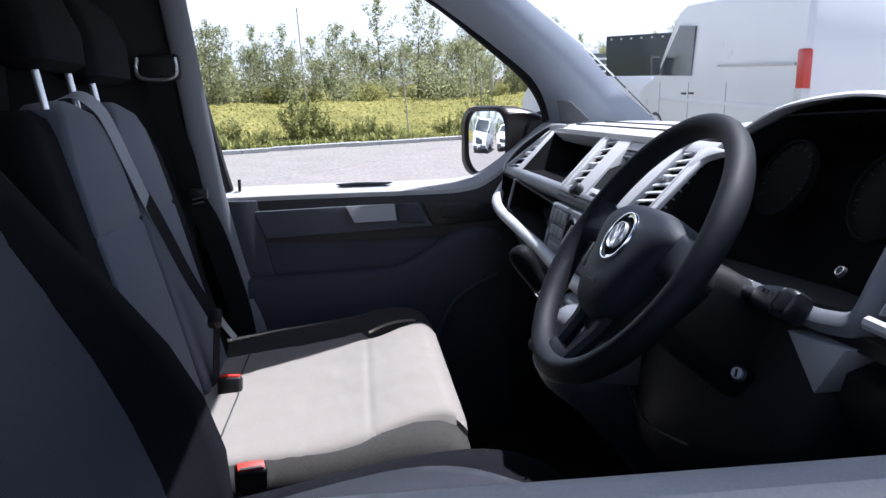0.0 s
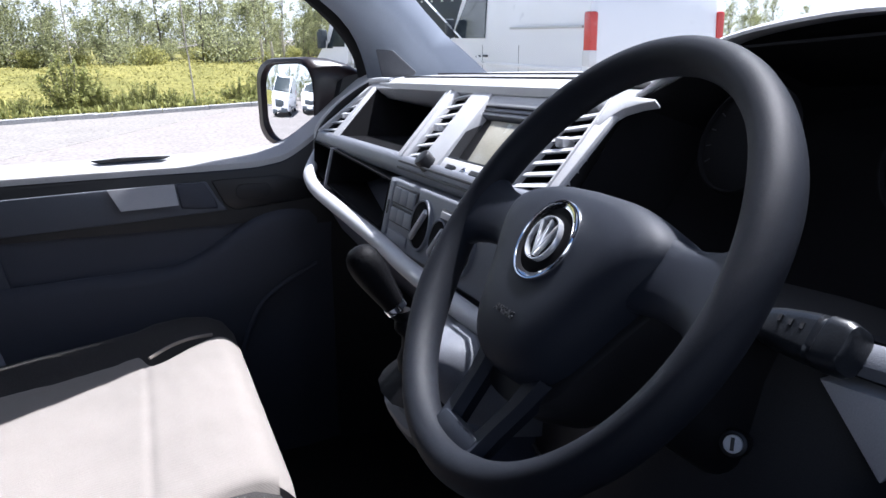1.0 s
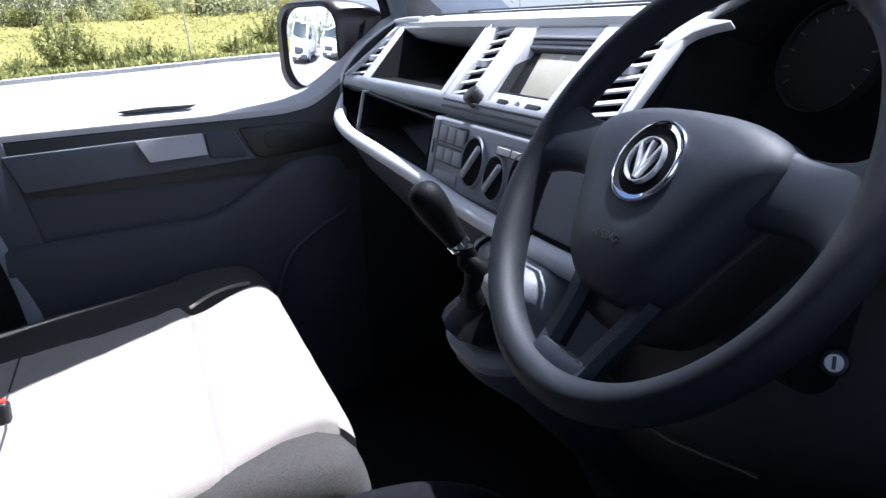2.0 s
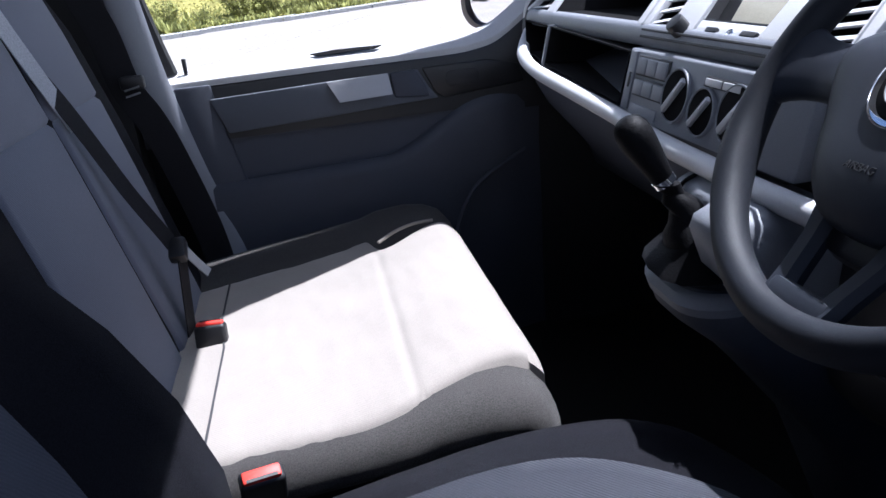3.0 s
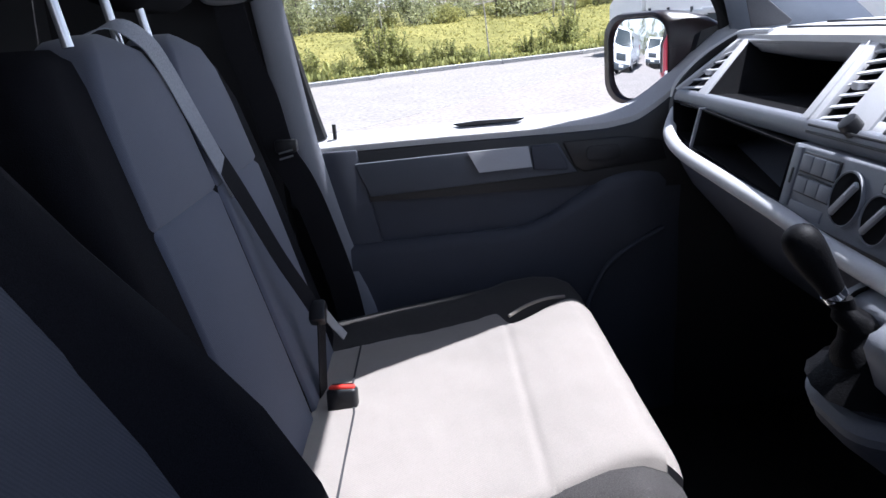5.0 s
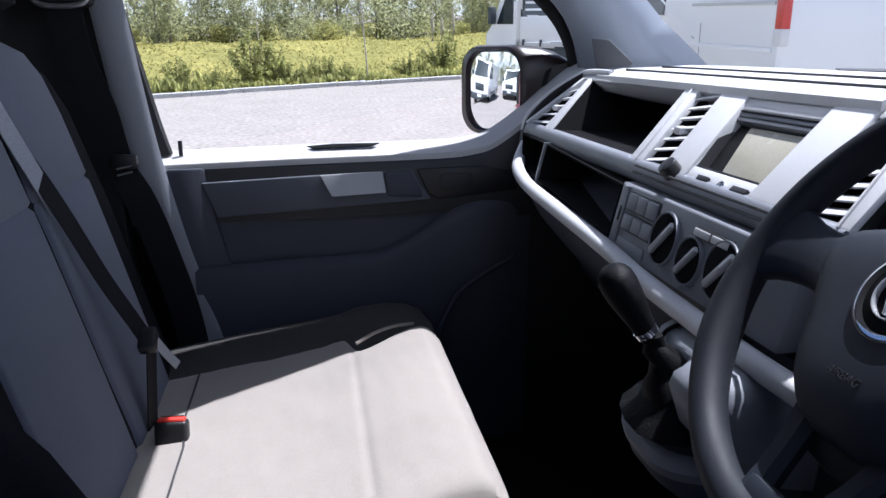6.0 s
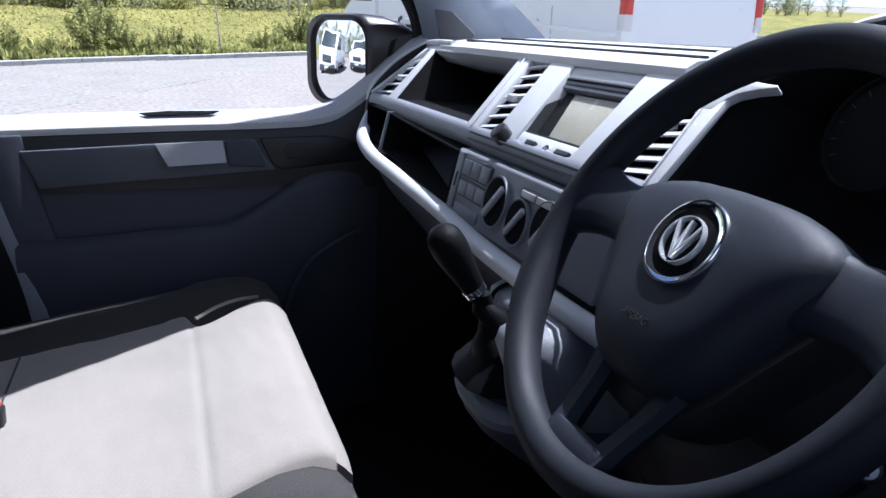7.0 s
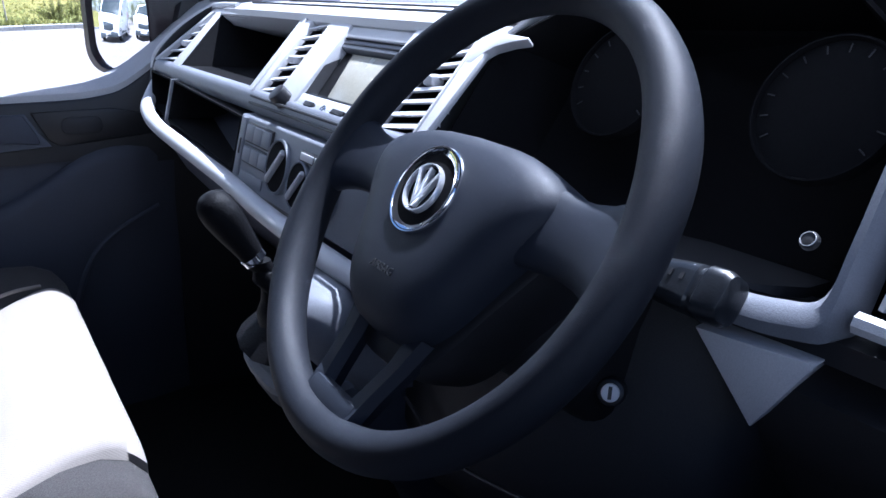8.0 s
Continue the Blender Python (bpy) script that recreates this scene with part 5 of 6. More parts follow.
for z in (1.238, 1.226):
    part("clip_edge", tube([(-0.014, 0.748, z), (0.014, 0.748, z + 0.006)], 0.0022, 6), M_SATIN, cl, "bright metal edge")


def buckle(x, y, z, tilt, turn, label):
    m = Matrix.Translation((x, y, z)) @ Matrix.Rotation(radians(turn), 4, "Z") @ Matrix.Rotation(radians(tilt), 4, "Y")
    b = thing("belt_buckle", label, "belt buckle", group="belt buckles", at=m)
    part("housing", box(-0.012, 0.012, -0.025, 0.025, -0.050, 0.0, 0.006, 3), M_BLACK, b)
    part("button", box(-0.008, 0.008, -0.021, 0.021, -0.004, 0.004, 0.003), M_RED, b, "red release button")
    part("slot", box(0.004, 0.0078, -0.017, 0.017, 0.0035, 0.0050), M_BLACK, b)
    part("stalk", box(-0.006, 0.006, -0.014, 0.014, -0.12, -0.052, 0.003), M_BLACK, b)
    return b


buckle(0.122, 0.336, 0.908, 10, 85, "black belt buckle with a red button between the bench seats")
buckle(0.222, -0.100, 0.912, 26, -78, "black belt buckle with a bright red button beside the driver's seat")

# ---- door mirror outside ----
M_MIRROR_SHELL = material("black_mirror_shell", (0.02, 0.012, 0.013), 0.35, stain=0.2, grain=0.2, bump=0.1)
mirror = thing("door_mirror", "black door mirror with a large rounded glass", "mirror")
n = Vector((-0.845, -0.512, 0.03)).normalized()
ux, uz = Vector((0, 0, 1)).cross(n).normalized(), Vector((0, 0, 1))
MC = Vector((0.768, 1.000, 1.350))


def mir(u, v, d):
    return MC + ux * u + uz * v + n * d


def mring(u0, u1, hv, d, r=0.055, dv=0.0):
    return [mir(u, v + dv, d) for u, v in rounded(u0, u1, -hv + 0.012, hv, r, 7)]


part("housing", loft([mring(-0.060, 0.108, 0.094, -0.008), mring(-0.066, 0.114, 0.099, 0.008), mring(-0.082, 0.120, 0.106, 0.006), mring(-0.090, 0.126, 0.110, -0.012), mring(-0.086, 0.145, 0.108, -0.05), mring(-0.066, 0.168, 0.098, -0.085), mring(-0.03, 0.185, 0.080, -0.115), mring(0.03, 0.18, 0.05, -0.135)]), M_MIRROR_SHELL, mirror, "black plastic housing", auto=60)
gm = bmesh.new()
ring_uv = rounded(-0.084, 0.084, -0.088, 0.088, 0.05, 7)
centre = gm.verts.new(mir(0.024, 0.006, 0.004))
loops = []
for k in (0.2, 0.4, 0.6, 0.8, 1.0):
    loops.append([gm.verts.new(mir(0.024 + u * k, 0.006 + v * k, 0.004 - ((u * k) ** 2 + (v * k) ** 2) / 1.5)) for u, v in ring_uv])
for i in range(len(ring_uv)):
    j = (i + 1) % len(ring_uv)
    gm.faces.new((centre, loops[0][i], loops[0][j]))
    for a, b in zip(loops, loops[1:]):
        gm.faces.new((a[i], b[i], b[j], a[j]))
bmesh.ops.recalc_face_normals(gm, faces=gm.faces)
bmesh.ops.solidify(gm, geom=gm.faces[:], thickness=0.002)
part("glass", gm, M_MIRROR, mirror, "slightly domed mirror glass", auto=30)
part("arm", loft([[Vector((0.86, 0.95, 1.31)) + Vector(o) for o in ((-0.03, 0, -0.03), (0.04, 0, -0.03), (0.04, 0, 0.05), (-0.03, 0, 0.05))], [Vector((0.91, 0.89, 1.36)) + Vector(o) for o in ((-0.05, 0, -0.05), (0.05, 0, -0.05), (0.05, 0, 0.07), (-0.02, 0, 0.05))]]), M_BLACK, mirror)

# ---- outside: yard tilted to fit the camera's view, bank, trees, vehicles ----
G = pose(0, 0, 0, 2.4, -0.3, 0)


def placed(ob, m=None):
    ob.matrix_world = G @ (m or Matrix())
    return ob


M_GRAVEL = material("pale_gravel", (0.315, 0.288, 0.268), 0.95, grain=0.36, grain_size=15, stain=0.2, stain_size=1.5, bump=0.6, bump_size=45, spec=0.2)
M_KERB = material("concrete_kerb", (0.46, 0.455, 0.45), 0.9, grain=0.3, grain_size=40, stain=0.2, stain_size=1.5)
M_GRASS = material("dry_meadow_grass", (0.37, 0.355, 0.11), 0.9, grain=0.2, grain_size=3, stain=0.35, stain_size=0.6, tint=(0.44, 0.41, 0.16), spec=0.05, island=0.12, leafy=0.7)
M_BANK = material("meadow_soil", (0.165, 0.18, 0.052), 0.95, grain=0.35, grain_size=7, stain=0.35, stain_size=0.8, tint=(0.30, 0.262, 0.085), spec=0.1)
M_LEAF = material("young_birch_leaves", (0.30, 0.33, 0.17), 0.7, grain=0.25, grain_size=3, stain=0.3, stain_size=0.7, tint=(0.48, 0.48, 0.28), spec=0.25, island=0.35, leafy=0.6)
M_BUSH = material("gorse_leaves", (0.36, 0.39, 0.15), 0.7, grain=0.4, grain_size=4, stain=0.3, stain_size=1.0, tint=(0.46, 0.43, 0.16), spec=0.2, island=0.3, leafy=0.6)
M_WEED = material("green_weed_leaves", (0.36, 0.40, 0.15), 0.75, grain=0.3, grain_size=4, stain=0.3, stain_size=1.0, tint=(0.44, 0.43, 0.17), spec=0.15, island=0.3, leafy=0.65)
M_BARK = material("pale_bark", (0.22, 0.19, 0.16), 0.9, grain=0.4, grain_size=20, stain=0.3)
M_STAKE = material("weathered_stake", (0.5, 0.46, 0.38), 0.9, grain=0.4, grain_size=20, stain=0.3)
M_TARP = material("dark_slate_bodywork", (0.05, 0.06, 0.07), 0.5, stain=0.2, grain=0.1, stain_size=1)
M_TYRE = material("tyre_rubber", (0.02, 0.02, 0.02), 0.85, stain=0.2, grain=0.3)
M_VANGLASS = material("dark_van_glass", (0.03, 0.04, 0.045), 0.06, stain=0.1, spec=0.6)
M_LAMP_RED = material("red_lamp_lens", (0.55, 0.05, 0.04), 0.25, stain=0.08)
M_LAMP_WHITE = material("clear_lamp_lens", (0.7, 0.7, 0.7), 0.2, stain=0.05)
M_ALU = material("alloy_dropside", (0.55, 0.56, 0.58), 0.45, metal=0.6, stain=0.1, stain_size=2)

# bright hazy sky low over the horizon, far beyond everything
haze = bpy.data.materials.new("white_haze")
haze.use_nodes = True
hb = haze.node_tree.nodes["Principled BSDF"]
hb.inputs["Base Color"].default_value, hb.inputs["Roughness"].default_value = (0, 0, 0, 1), 1.0
hb.inputs["Emission Color"].default_value, hb.inputs["Emission Strength"].default_value = (1.0, 0.94, 0.86, 1), 0.62
far = [[(380 * math.cos(k * math.tau / 96), 380 * math.sin(k * math.tau / 96), z) for k in range(96)] for z in (-30, 30, 70, 130)]
tagged(part("backdrop", loft(far, caps=False), haze), "white hazy summer sky near the horizon", "sky", kind="structure")

bm = bmesh.new()
bmesh.ops.create_grid(bm, x_segments=60, y_segments=60, size=400)
placed(tagged(part("ground", bm, M_GRAVEL, smooth=False), "pale sunlit gravel yard", "ground", kind="structure"))


def kerb_y(x):
    return 15.1 + 4.6 * math.tanh(x / 11.0) + min(6.0, 0.25 * max(0.0, x - 3.6) ** 2)


kerb = placed(thing("kerb", "row of concrete kerb stones along the grass", "kerb", kind="structure"))
for i in range(-30, 60):
    x = i * 0.92
    prof = ((0, -0.05), (0, 0.075), (0.012, 0.085), (0.14, 0.085), (0.14, -0.05))
    lift = 0.004 * noise.noise(Vector((i * 1.7, 0, 0)))
    part("kerb_stone", loft([[(u, kerb_y(u) + a, b + lift) for a, b in prof] for u in (x, x + 0.908)]), M_KERB, kerb, smooth=False)


def bank_z(x, y):
    d = y - kerb_y(x) - 0.14
    k = min(1.0, max(0.0, d / 6.0))
    return 0.10 + 0.62 * (k * k * (3 - 2 * k)) + (0.05 * noise.noise(Vector((x * 0.5, y * 0.5, 0))) + 0.045 * noise.noise(Vector((x * 1.6, y * 2.2, 4))) + 0.03 * noise.noise(Vector((x * 3.5, y * 4.5, 9)))) * min(1, d)


bm = bmesh.new()
xs = [-34 + 2 * i for i in range(11)] + [-12 + 0.16 * i for i in range(1, 226)] + [24 + 3.2 * i for i in range(1, 11)]
ds = [0.12 * j for j in range(67)] + [8.0 + 37 * (j / 14) ** 1.6 for j in range(1, 15)]
rows = []
for d in ds:
    rows.append([bm.verts.new((x, kerb_y(x) + 0.14 + d, bank_z(x, kerb_y(x) + 0.14 + d) if d else 0.02)) for x in xs])
for r0, r1 in zip(rows, rows[1:]):
    for i in range(len(xs) - 1):
        bm.faces.new((r0[i], r0[i + 1], r1[i + 1], r1[i]))
placed(tagged(part("ground", bm, M_BANK, auto=180), "low grassy bank with dry yellow meadow", "bank", kind="structure"))

rnd = random.Random(5)


def blades(count, area, tall, mat, name, label, wide=0.02, lean=0.4):
    vs, fs = [], []
    for _ in range(count):
        x, y, s = area()
        z = bank_z(x, y) - 0.02
        a = rnd.random() * math.tau
        h = tall * s * (0.5 + rnd.random())
        w = wide * (0.6 + rnd.random())
        dx, dy = math.cos(a) * w, math.sin(a) * w
        lx, ly = rnd.uniform(-lean, lean) * h, rnd.uniform(-lean, lean) * h
        k = len(vs)
        vs += [(x - dx, y - dy, z), (x + dx, y + dy, z), (x + lx * 0.4 + dx * 0.8, y + ly * 0.4 + dy * 0.8, z + h * 0.6), (x + lx * 0.4 - dx * 0.8, y + ly * 0.4 - dy * 0.8, z + h * 0.6), (x + lx, y + ly, z + h)]
        fs += [(k, k + 1, k + 2, k + 3), (k + 3, k + 2, k + 4)]
    me = bpy.data.meshes.new(name)
    me.from_pydata(vs, [], fs)
    me.materials.append(mat)
    return placed(tagged(new(name, me), label, "grass", kind="stuff"))


def over_bank():
    x = rnd.uniform(-10, 22)
    d = 0.2 + 7.5 * rnd.random() ** 1.3
    return x, kerb_y(x) + d, 1.0


def by_kerb():
    x = rnd.uniform(-10, 22)
    c = 0.5 + 0.5 * noise.noise(Vector((x * 0.7, 3, 0)))
    return x, kerb_y(x) + 0.2 + rnd.random() ** 2 * 1.6, 0.15 + 1.6 * c ** 2


blades(26000, over_bank, 0.05, M_GRASS, "grass", "dry yellow-green meadow grass on the bank", 0.022, 0.8)
blades(9000, by_kerb, 0.19, M_WEED, "weeds", "tall green weeds behind the kerb", 0.025)


def leaf_cloud(bm, centre, radius, count, size, squash=1.0, rr=None):
    rr = rr or rnd
    for _ in range(count):
        d = Vector((rr.gauss(0, 1), rr.gauss(0, 1), rr.gauss(0, 1)))
        d = d.normalized() * radius * rr.random() ** 0.45
        d.z *= squash
        p = centre + d
        a = Vector((rr.gauss(0, 1), rr.gauss(0, 1), rr.gauss(0, 1))).normalized() * size * rr.uniform(0.6, 1.3)
        b = a.cross(Vector((rr.gauss(0, 1), rr.gauss(0, 1), rr.gauss(0, 1)))).normalized() * size * rr.uniform(0.4, 0.8)
        vs = [bm.verts.new(p + q) for q in (-a, b, a, -b)]
        bm.faces.new(vs)


def tree(height, spread, seed, fullness=1.0):
    """A bushy sapling: leaning stem, rising limbs, leaves from near the ground to an uneven spire."""
    rr = random.Random(seed)
    t = thing("tree", "slender young birch with a loose pale green crown", "tree", group="young trees along the bank")
    tr = bmesh.new()
    lean = Vector((rr.uniform(-0.06, 0.06), rr.uniform(-0.06, 0.06), 1))
    pts = [lean * (height * k / 7) + Vector((rr.uniform(-0.02, 0.02), rr.uniform(-0.02, 0.02), 0)) * k for k in range(8)]
    tube(pts, 0.02 + 0.006 * height, 6, taper=lambda u: 1 - 0.9 * u, bm=tr)
    crown = bmesh.new()
    for i in range(22):
        u = 0.03 + 0.93 * i / 21
        base = lean * (height * u)
        a = i * 2.4 + rr.uniform(-0.6, 0.6)
        ln = spread * (0.35 + 0.9 * math.sin(math.pi * min(1.0, 0.18 + 0.85 * u))) * rr.uniform(0.55, 1.15)
        tip = base + Vector((math.cos(a) * ln, math.sin(a) * ln, ln * rr.uniform(0.6, 1.2)))
        tube([base, base.lerp(tip, 0.5) + Vector((0, 0, -0.03)), tip], 0.010, 4, taper=lambda q: 1 - 0.8 * q, bm=tr)
        for q in (0.35, 0.7, 1.0):
            leaf_cloud(crown, base.lerp(tip, q), spread * 0.30 * rr.uniform(0.7, 1.3), int(34 * fullness), 0.042, 1.3, rr)
    leaf_cloud(crown, lean * height, spread * 0.2, int(30 * fullness), 0.035, 2.0, rr)
    part("trunk", tr, M_BARK, t)
    part("crown", crown, M_LEAF, t, smooth=False)
    return t


models = [tree(2.5, 0.62, 11, 1.0), tree(2.9, 0.52, 12, 0.8), tree(2.0, 0.75, 13, 1.3), tree(3.2, 0.46, 14, 0.65)]
spots = []
for i in range(190):
    x = -14 + 50 * (i + rnd.uniform(-0.5, 0.5)) / 190
    y = kerb_y(x) + rnd.uniform(7.0, 14.0)
    spots.append((x, y))
for i, (x, y) in enumerate(spots):
    m = G @ Matrix.Translation((x, y, bank_z(x, y) - 0.05)) @ Matrix.Rotation(rnd.random() * math.tau, 4, "Z") @ Matrix.Scale(rnd.uniform(0.6, 1.05), 4)
    if i < 4:
        models[i].matrix_world = m
    else:
        copy_thing(models[i % 4], m)


for i in range(34):
    x, y = -32 - rnd.uniform(0, 7), -8 + 30 * (i + rnd.uniform(-0.4, 0.4)) / 34
    copy_thing(models[i % 4], G @ Matrix.Translation((x, y, 0)) @ Matrix.Rotation(rnd.random() * math.tau, 4, "Z") @ Matrix.Scale(rnd.uniform(1.9, 2.6), 4))


def bush(radius, seed, mat=M_BUSH):
    rr = random.Random(seed)
    t = thing("bush", "dense rounded green and yellow shrub on the bank", "bush", group="shrubs on the bank")
    cl = bmesh.new()
    st = bmesh.new()
    for i in range(9):
        a = rr.random() * math.tau
        c = Vector((math.cos(a) * radius * rr.uniform(0.1, 0.8), math.sin(a) * radius * rr.uniform(0.1, 0.8), radius * rr.uniform(0.12, 0.75)))
        tube([(0, 0, -0.05), c * 0.6, c], 0.02, 4, bm=st)
        leaf_cloud(cl, c, radius * 0.5, 300, 0.032, 0.9, rr)
    part("stems", st, M_BARK, t)
    part("crown", cl, mat, t, smooth=False)
    return t


bm_ = [bush(0.7, 21), bush(0.55, 22), bush(0.9, 23, M_LEAF)]
for i in range(66):
    x = -11 + 36 * (i + rnd.uniform(-0.5, 0.5)) / 66
    y = kerb_y(x) + rnd.uniform(6.4, 10.0)
    m = G @ Matrix.Translation((x, y, bank_z(x, y))) @ Matrix.Rotation(rnd.random() * math.tau, 4, "Z") @ Matrix.Scale(rnd.uniform(0.5, 1.2), 4)
    if i < 3:
        bm_[i].matrix_world = m
    else:
        copy_thing(bm_[i % 3], m)

# tall weeds and small shrubs close behind the kerb


def weed_clump(seed):
    """A loose upright sheaf of leafy stems rising from one root."""
    rr = random.Random(seed)
    t = thing("weed_clump", "tall loose green weed clump behind the kerb", "weeds", group="weed clumps by the kerb")
    st, cl = bmesh.new(), bmesh.new()
    for i in range(26):
        a, h = rr.random() * math.tau, rr.uniform(0.2, 1.0) * rr.uniform(0.6, 1.0)
        out = rr.uniform(0.05, 0.62) * (1.25 - 0.75 * h)
        tip = Vector((math.cos(a) * out, math.sin(a) * out, h))
        root = Vector((math.cos(a) * 0.12 * rr.random(), math.sin(a) * 0.12 * rr.random(), -0.05))
        tube([root, root.lerp(tip, 0.5) + Vector((0, 0, 0.05)), tip], 0.006, 4, bm=st)
        for q in (0.15, 0.3, 0.45, 0.6, 0.75, 0.9, 1.0):
            leaf_cloud(cl, root.lerp(tip, q), 0.09 * (1.2 - 0.6 * q), 17, 0.028, 1.6, rr)
    part("stems", st, M_BARK, t)
    part("leaves", cl, M_WEED, t, smooth=False)
    return t


weeds = [weed_clump(31), weed_clump(32)]
for x, d, k in ((-0.75, 0.9, 0.9), (-0.45, 1.1, 0.75), (0.4, 0.7, 0.5), (0.75, 0.6, 0.42), (2.5, 0.7, 0.5), (3.55, 1.6, 0.8), (3.8, 1.8, 0.75), (-2.2, 0.8, 0.5), (-1.5, 0.6, 0.4), (-0.1, 0.6, 0.45), (0.15, 0.5, 0.36), (1.1, 0.5, 0.3), (-3.2, 0.9, 0.55), (-4.1, 0.7, 0.45), (2.9, 0.8, 0.35), (5.4, 0.9, 0.6)):
    y = kerb_y(x) + d
    at = G @ Matrix.Translation((x, y, bank_z(x, y))) @ Matrix.Rotation(rnd.random() * math.tau, 4, "Z") @ Matrix.Diagonal((1.3 * k, 1.3 * k, 1.15 * k, 1))
    if x in (-0.75, -0.45):
        weeds[x > -0.6].matrix_world = at
    else:
        copy_thing(weeds[rnd.random() > 0.5], at)

# timber stakes and thin saplings
for i, (x, d, h) in enumerate(((3.86, 4.9, 0.85), (4.55, 4.9, 1.05), (4.2, 5.1, 0.75), (-0.84, 4.6, 2.7), (1.6, 0.4, 2.3))):
    y = kerb_y(x) + d
    st = thing("stake", "weathered timber tree stake standing in the grass", "stake", group="tree stakes", at=G @ Matrix.Translation((x, y, bank_z(x, y) - 0.1)))
    part("post", tube([(0, 0, 0), (0.02 - 0.08 * (h > 2), 0, h * 0.5), (-0.12 * (h > 2), 0, h)], 0.042 if h < 2 else 0.015, 7), M_STAKE, st)
    if h > 2:
        part("crosspiece", tube([(-0.25, 0, h * 0.55), (0.15, 0, h * 0.57)], 0.012, 5), M_STAKE, st)


def van(label, group="parked white vans"):
    """A high-roofed panel van, nose along +x, middle of its length at the origin."""
    v = thing("panel_van", label, "van", group=group)
    W = 2.05
    side = [(-2.72, 0.42), (-2.75, 1.2), (-2.70, 2.35), (-2.58, 2.52), (0.85, 2.55), (1.12, 2.44), (1.42, 1.98), (1.78, 1.42), (2.45, 1.20), (2.70, 0.98), (2.76, 0.55), (2.70, 0.36), (-2.6, 0.36)]
    rings = []
    for k, ins in ((-1.0, 0.10), (-0.96, 0.03), (-0.90, 0.0), (0.90, 0.0), (0.96, 0.03), (1.0, 0.10)):
        rings.append([(x * (1 - ins * 0.12), k * W / 2 * (1 - 0.10 * max(0, (z - 1.3) / 1.25) ** 2), 0.36 + (z - 0.36) * (1 - ins * 0.25)) for x, z in side])
    body = part("body", loft(rings), M_PAINT, v, "white painted body", auto=35)
    for s in (1, -1):
        def yy(z):
            return s * (W / 2 * (1 - 0.10 * max(0, (z - 1.3) / 1.25) ** 2) - 0.012)
        q = [(0.34, 1.40), (0.37, 2.16), (0.98, 2.20), (1.60, 1.50), (1.58, 1.40)]
        part("side_window", loft([[(x, yy(z) - s * 0.01, z) for x, z in q], [(x, yy(z) + s * 0.024, z) for x, z in q]]), M_VANGLASS, v, "dark cab side window", smooth=False)
        for x0, z0, z1 in ((0.42, 0.55, 2.2), (1.60, 0.6, 1.4), (-0.85, 0.5, 2.3)):
            part("shut_line", box(x0, x0 + 0.012, *sorted((yy(1.0) + s * 0.006, yy(1.0) + s * 0.0135)), z0, min(z1, 1.3)), M_TARP, v)
        part("slide_rail", box(-2.58, -0.55, *sorted((yy(1.53) + s * 0.004, yy(1.53) + s * 0.024)), 1.525, 1.56, 0.004), M_ALU, v, "long sliding door rail")
        part("belt_crease", box(-2.6, 1.55, *sorted((yy(1.0) + s * 0.002, yy(1.0) + s * 0.03)), 0.98, 1.04, 0.012), M_PAINT, v)
        part("handle", box(0.50, 0.66, *sorted((yy(1.1), yy(1.1) + s * 0.035)), 1.10, 1.135, 0.008), M_TARP, v, "dark door handle")
        part("handle", box(0.22, 0.38, *sorted((yy(1.1), yy(1.1) + s * 0.035)), 1.11, 1.145, 0.008), M_TARP, v, "dark door handle")
        part("sill_trim", box(-1.4, 1.3, *sorted((yy(0.5), yy(0.5) + s * 0.03)), 0.40, 0.55, 0.01), M_TARP, v)
        lamp = part("tail_lamp", box(-2.765, -2.60, *sorted((yy(1.4) - s * 0.10, yy(1.4) + s * 0.018)), 1.14, 1.72, 0.03), M_LAMP_RED, v, "tall red tail lamp")
        part("clear_lens", box(-2.775, -2.595, *sorted((yy(1.4) - s * 0.09, yy(1.4) + s * 0.024)), 1.06, 1.26, 0.02), M_LAMP_WHITE, lamp, "clear lens")
        part("head_lamp", box(2.28, 2.66, *sorted((s * 0.62, s * 0.96)), 0.86, 1.12, 0.05), M_LAMP_WHITE, v, "clear head lamp")
        part("mirror", box(1.50, 1.60, *sorted((s * 1.06, s * 1.22)), 1.40, 1.72, 0.03), M_TARP, v, "black door mirror")
        for x in (1.75, -1.65):
            m = Matrix.Translation((x, s * 0.80, 0.34)) @ Vector((0, s, 0)).to_track_quat("Z", "Y").to_matrix().to_4x4()
            wh = part("wheel", disc(0.34, 0.22, 0.04, 28, m=m), M_TYRE, v)
            part("wheel_rim", disc(0.21, 0.012, 0.004, 24, m=m @ Matrix.Translation((0, 0, 0.218))), M_ALU, wh)
            part("arch", ring_solid(0.37, 0.43, 0.02, 28, Matrix.Translation((x, yy(0.5) - s * 0.002, 0.34)) @ Vector((0, s, 0)).to_track_quat("Z", "Y").to_matrix().to_4x4()), M_TARP, v)
    q = [(1.16, 2.40), (1.80, 1.46)]
    part("windscreen", loft([[(1.17, y, 2.36) for y in (-0.78, 0, 0.78)] + [(1.80, y, 1.45) for y in (0.92, 0, -0.92)], [(1.21, y, 2.39) for y in (-0.78, 0, 0.78)] + [(1.84, y, 1.47) for y in (0.92, 0, -0.92)]]), M_VANGLASS, v, "dark windscreen", smooth=False)
    part("grille", box(2.55, 2.775, -0.55, 0.55, 0.66, 0.92, 0.03), M_TARP, v, "black grille")
    part("bumper", box(2.4, 2.83, -0.95, 0.95, 0.30, 0.55, 0.05), M_TARP, v, "black front bumper")
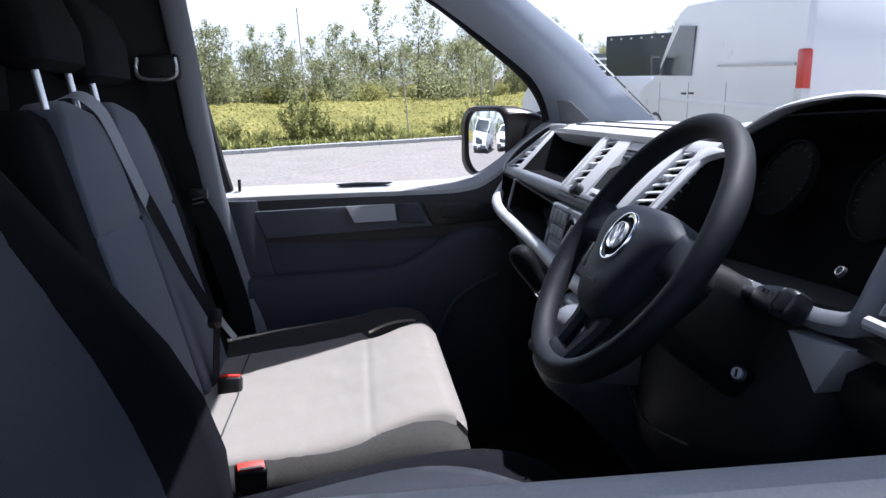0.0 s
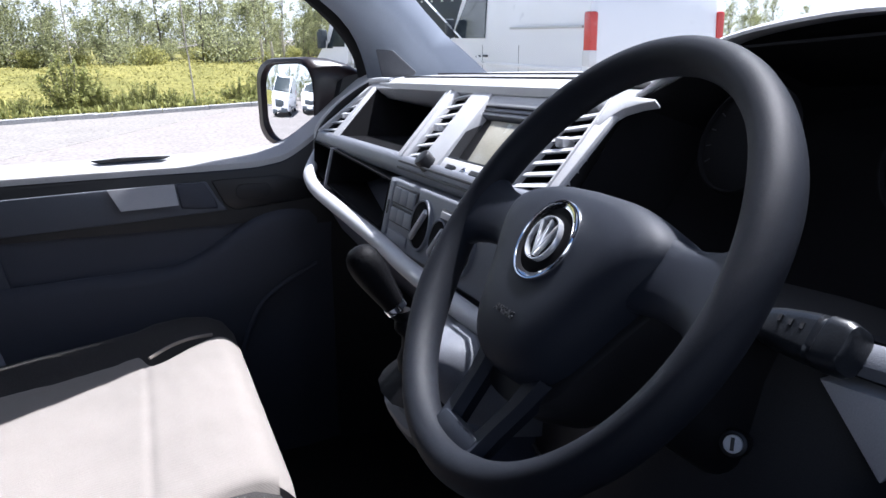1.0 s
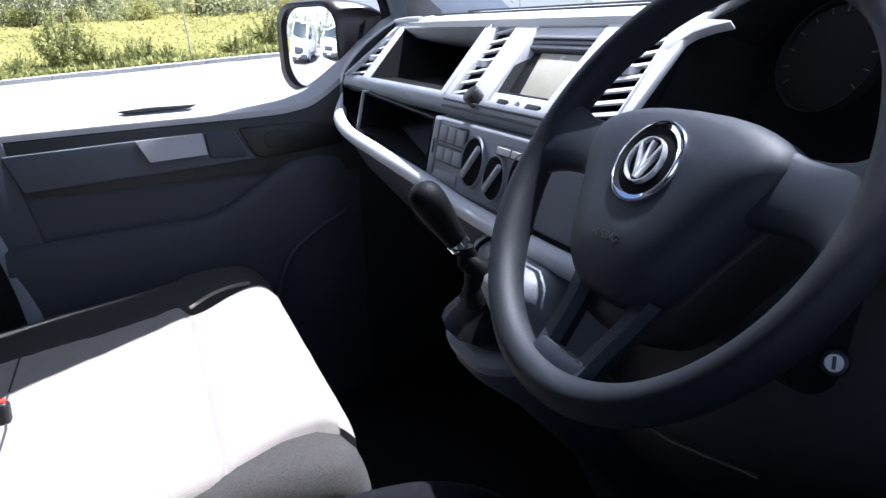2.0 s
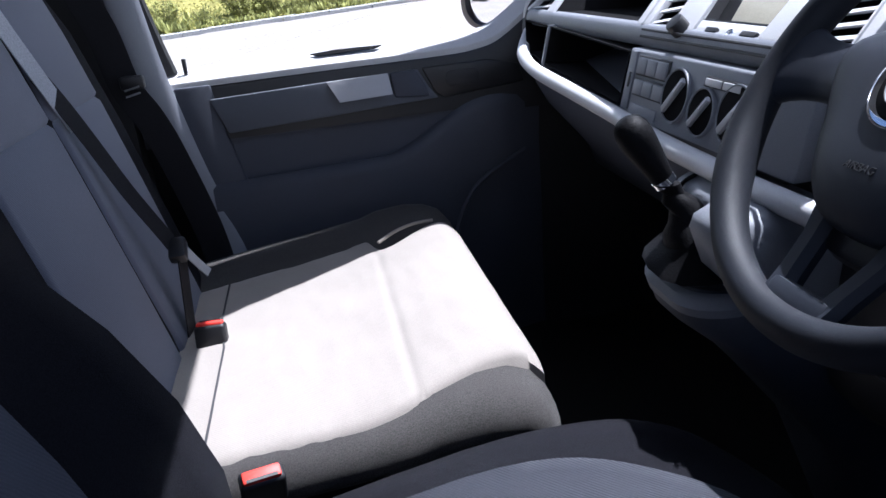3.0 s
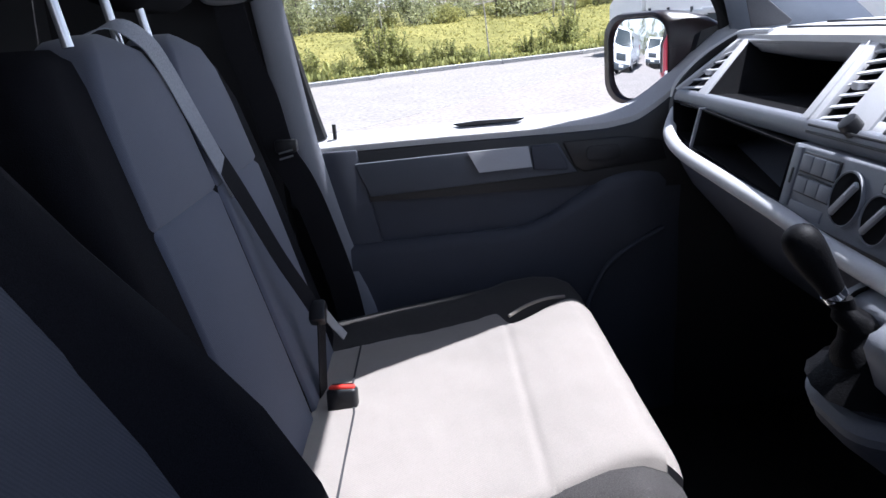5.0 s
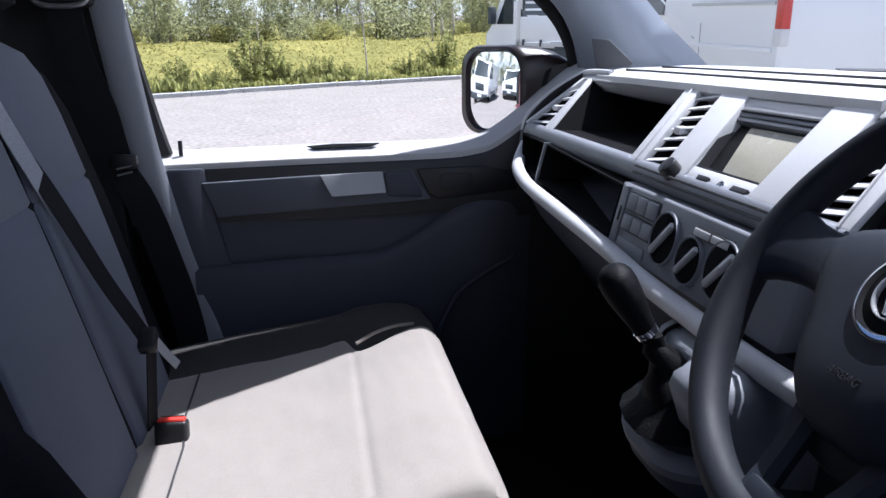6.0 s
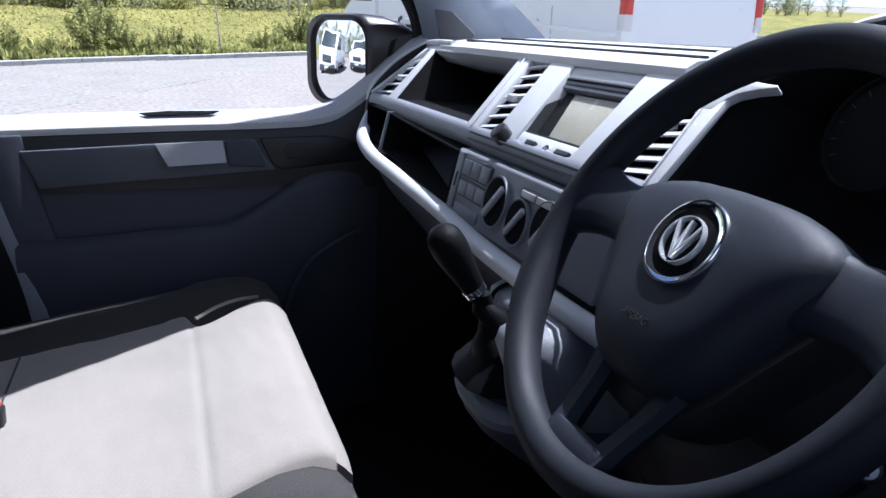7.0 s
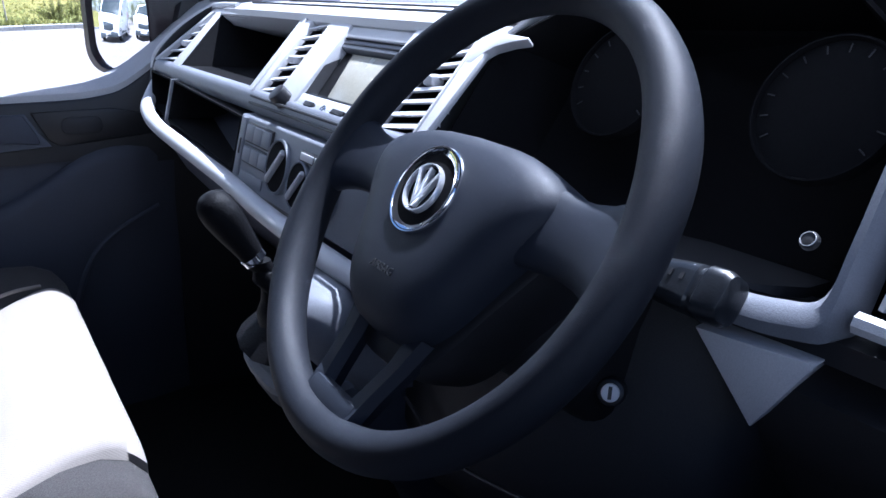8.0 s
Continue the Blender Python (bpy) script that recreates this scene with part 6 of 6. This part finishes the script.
    part("plate", box(2.825, 2.838, -0.26, 0.26, 0.42, 0.53), M_LAMP_WHITE, v)
    return v


v1 = van("white high-roofed panel van parked across the yard")
v1.matrix_world = G @ Matrix.Translation((6.75, 10.35, 0)) @ Matrix.Rotation(radians(90), 4, "Z")
for i, (x, y, a) in enumerate(((-16.5, 2.1, 0), (-11.0, 5.0, -3), (-16.5, 6.3, -3), (-21.5, 7.0, -2), (-26.0, 3.6, 0))):
    copy_thing(v1, G @ Matrix.Translation((x, y, 0)) @ Matrix.Rotation(radians(a), 4, "Z"))

# dropside truck by the kerb
tk = thing("dropside_truck", "white dropside tipper truck parked beside the grass", "truck", at=G @ Matrix.Translation((6.0, 15.75, 0)) @ Matrix.Rotation(radians(128), 4, "Z") @ Matrix.Scale(0.9, 4))
cab = part("cab", loft([[(x, y, z) for x, z in ((0.9, 0.5), (0.9, 2.2), (1.15, 2.25), (1.30, 2.1), (1.62, 1.35), (1.82, 1.1), (1.85, 0.45))] for y in (-1.0, 1.0)]), M_PAINT, tk, "white cab", smooth=False)
for s in (1, -1):
    part("side_window", prism([(0.98, 1.35), (0.98, 2.05), (1.18, 2.05), (1.48, 1.35)], "y", *sorted((s * 0.98, s * 1.008))), M_VANGLASS, cab)
    part("mirror", box(1.45, 1.58, *sorted((s * 1.05, s * 1.25)), 1.35, 1.75, 0.03), M_TARP, cab)
    for x in (1.25, -1.0):
        m = Matrix.Translation((x, s * 0.80, 0.35)) @ Vector((0, s, 0)).to_track_quat("Z", "Y").to_matrix().to_4x4()
        part("wheel", disc(0.35, 0.22, 0.04, 24, m=m), M_TYRE, tk)
part("chassis", box(-1.8, 0.9, -0.45, 0.45, 0.5, 0.75), M_TARP, tk)
bed = part("bed", box(-1.9, 0.75, -1.05, 1.05, 0.86, 0.95), M_ALU, tk, "alloy load bed")
for y in (-1.05, 1.02):
    part("dropside", box(-1.9, 0.75, y, y + 0.03, 0.96, 1.52, 0.005), M_PAINT, bed, "white dropside board")
for x in (-1.7, -1.1, -0.5, 0.1, 0.6):
    part("hinge", box(x, x + 0.05, 1.052, 1.095, 0.86, 1.02, 0.005), M_TARP, bed)
part("side_rail", box(-1.9, 0.75, 1.052, 1.085, 0.84, 0.945, 0.006), M_ALU, bed, "bright alloy side rail")
part("headboard", box(0.70, 0.75, -1.02, 1.02, 0.955, 2.1), M_TARP, bed, "dark mesh headboard")
for z in (1.62, 1.78, 1.94):
    part("headboard_bar", box(0.66, 0.70, -1.0, 1.0, z, z + 0.05, 0.005), M_ALU, bed)
part("skirt", box(-1.85, 0.85, -0.98, 0.98, 0.45, 0.83, 0.01), M_TARP, tk, "dark underside of the load bed")

# dark lorry beyond
lr = thing("lorry", "dark slate lorry with a row of small white marker lamps", "lorry", at=G @ Matrix.Translation((11.2, 23.5, 0)) @ Matrix.Rotation(radians(-62), 4, "Z") @ Matrix.Scale(0.8, 4))
lb = part("body", box(-3.2, 2.8, -1.25, 1.25, 1.15, 3.3, 0.05), M_TARP, lr)
for i in range(10):
    part("marker_lamp", box(-3.23, -3.19, -1.1 + i * 0.24, -1.02 + i * 0.24, 3.12, 3.19), M_LAMP_WHITE, lb)
    part("marker_lamp", box(-2.9 + i * 0.55, -2.82 + i * 0.55, -1.29, -1.24, 3.12, 3.19), M_LAMP_WHITE, lb)
part("tail_board", box(-3.25, -3.19, -1.1, 1.1, 0.65, 1.6, 0.02), M_PAINT, lr, "white lower tail board")
part("chassis", box(-3.1, 2.6, -0.5, 0.5, 0.55, 1.15), M_TARP, lr)
for x in (-2.2, 1.9):
    for s in (1, -1):
        m = Matrix.Translation((x, s * 0.95, 0.48)) @ Vector((0, s, 0)).to_track_quat("Z", "Y").to_matrix().to_4x4()
        part("wheel", disc(0.48, 0.26, 0.05, 24, m=m), M_TYRE, lr)
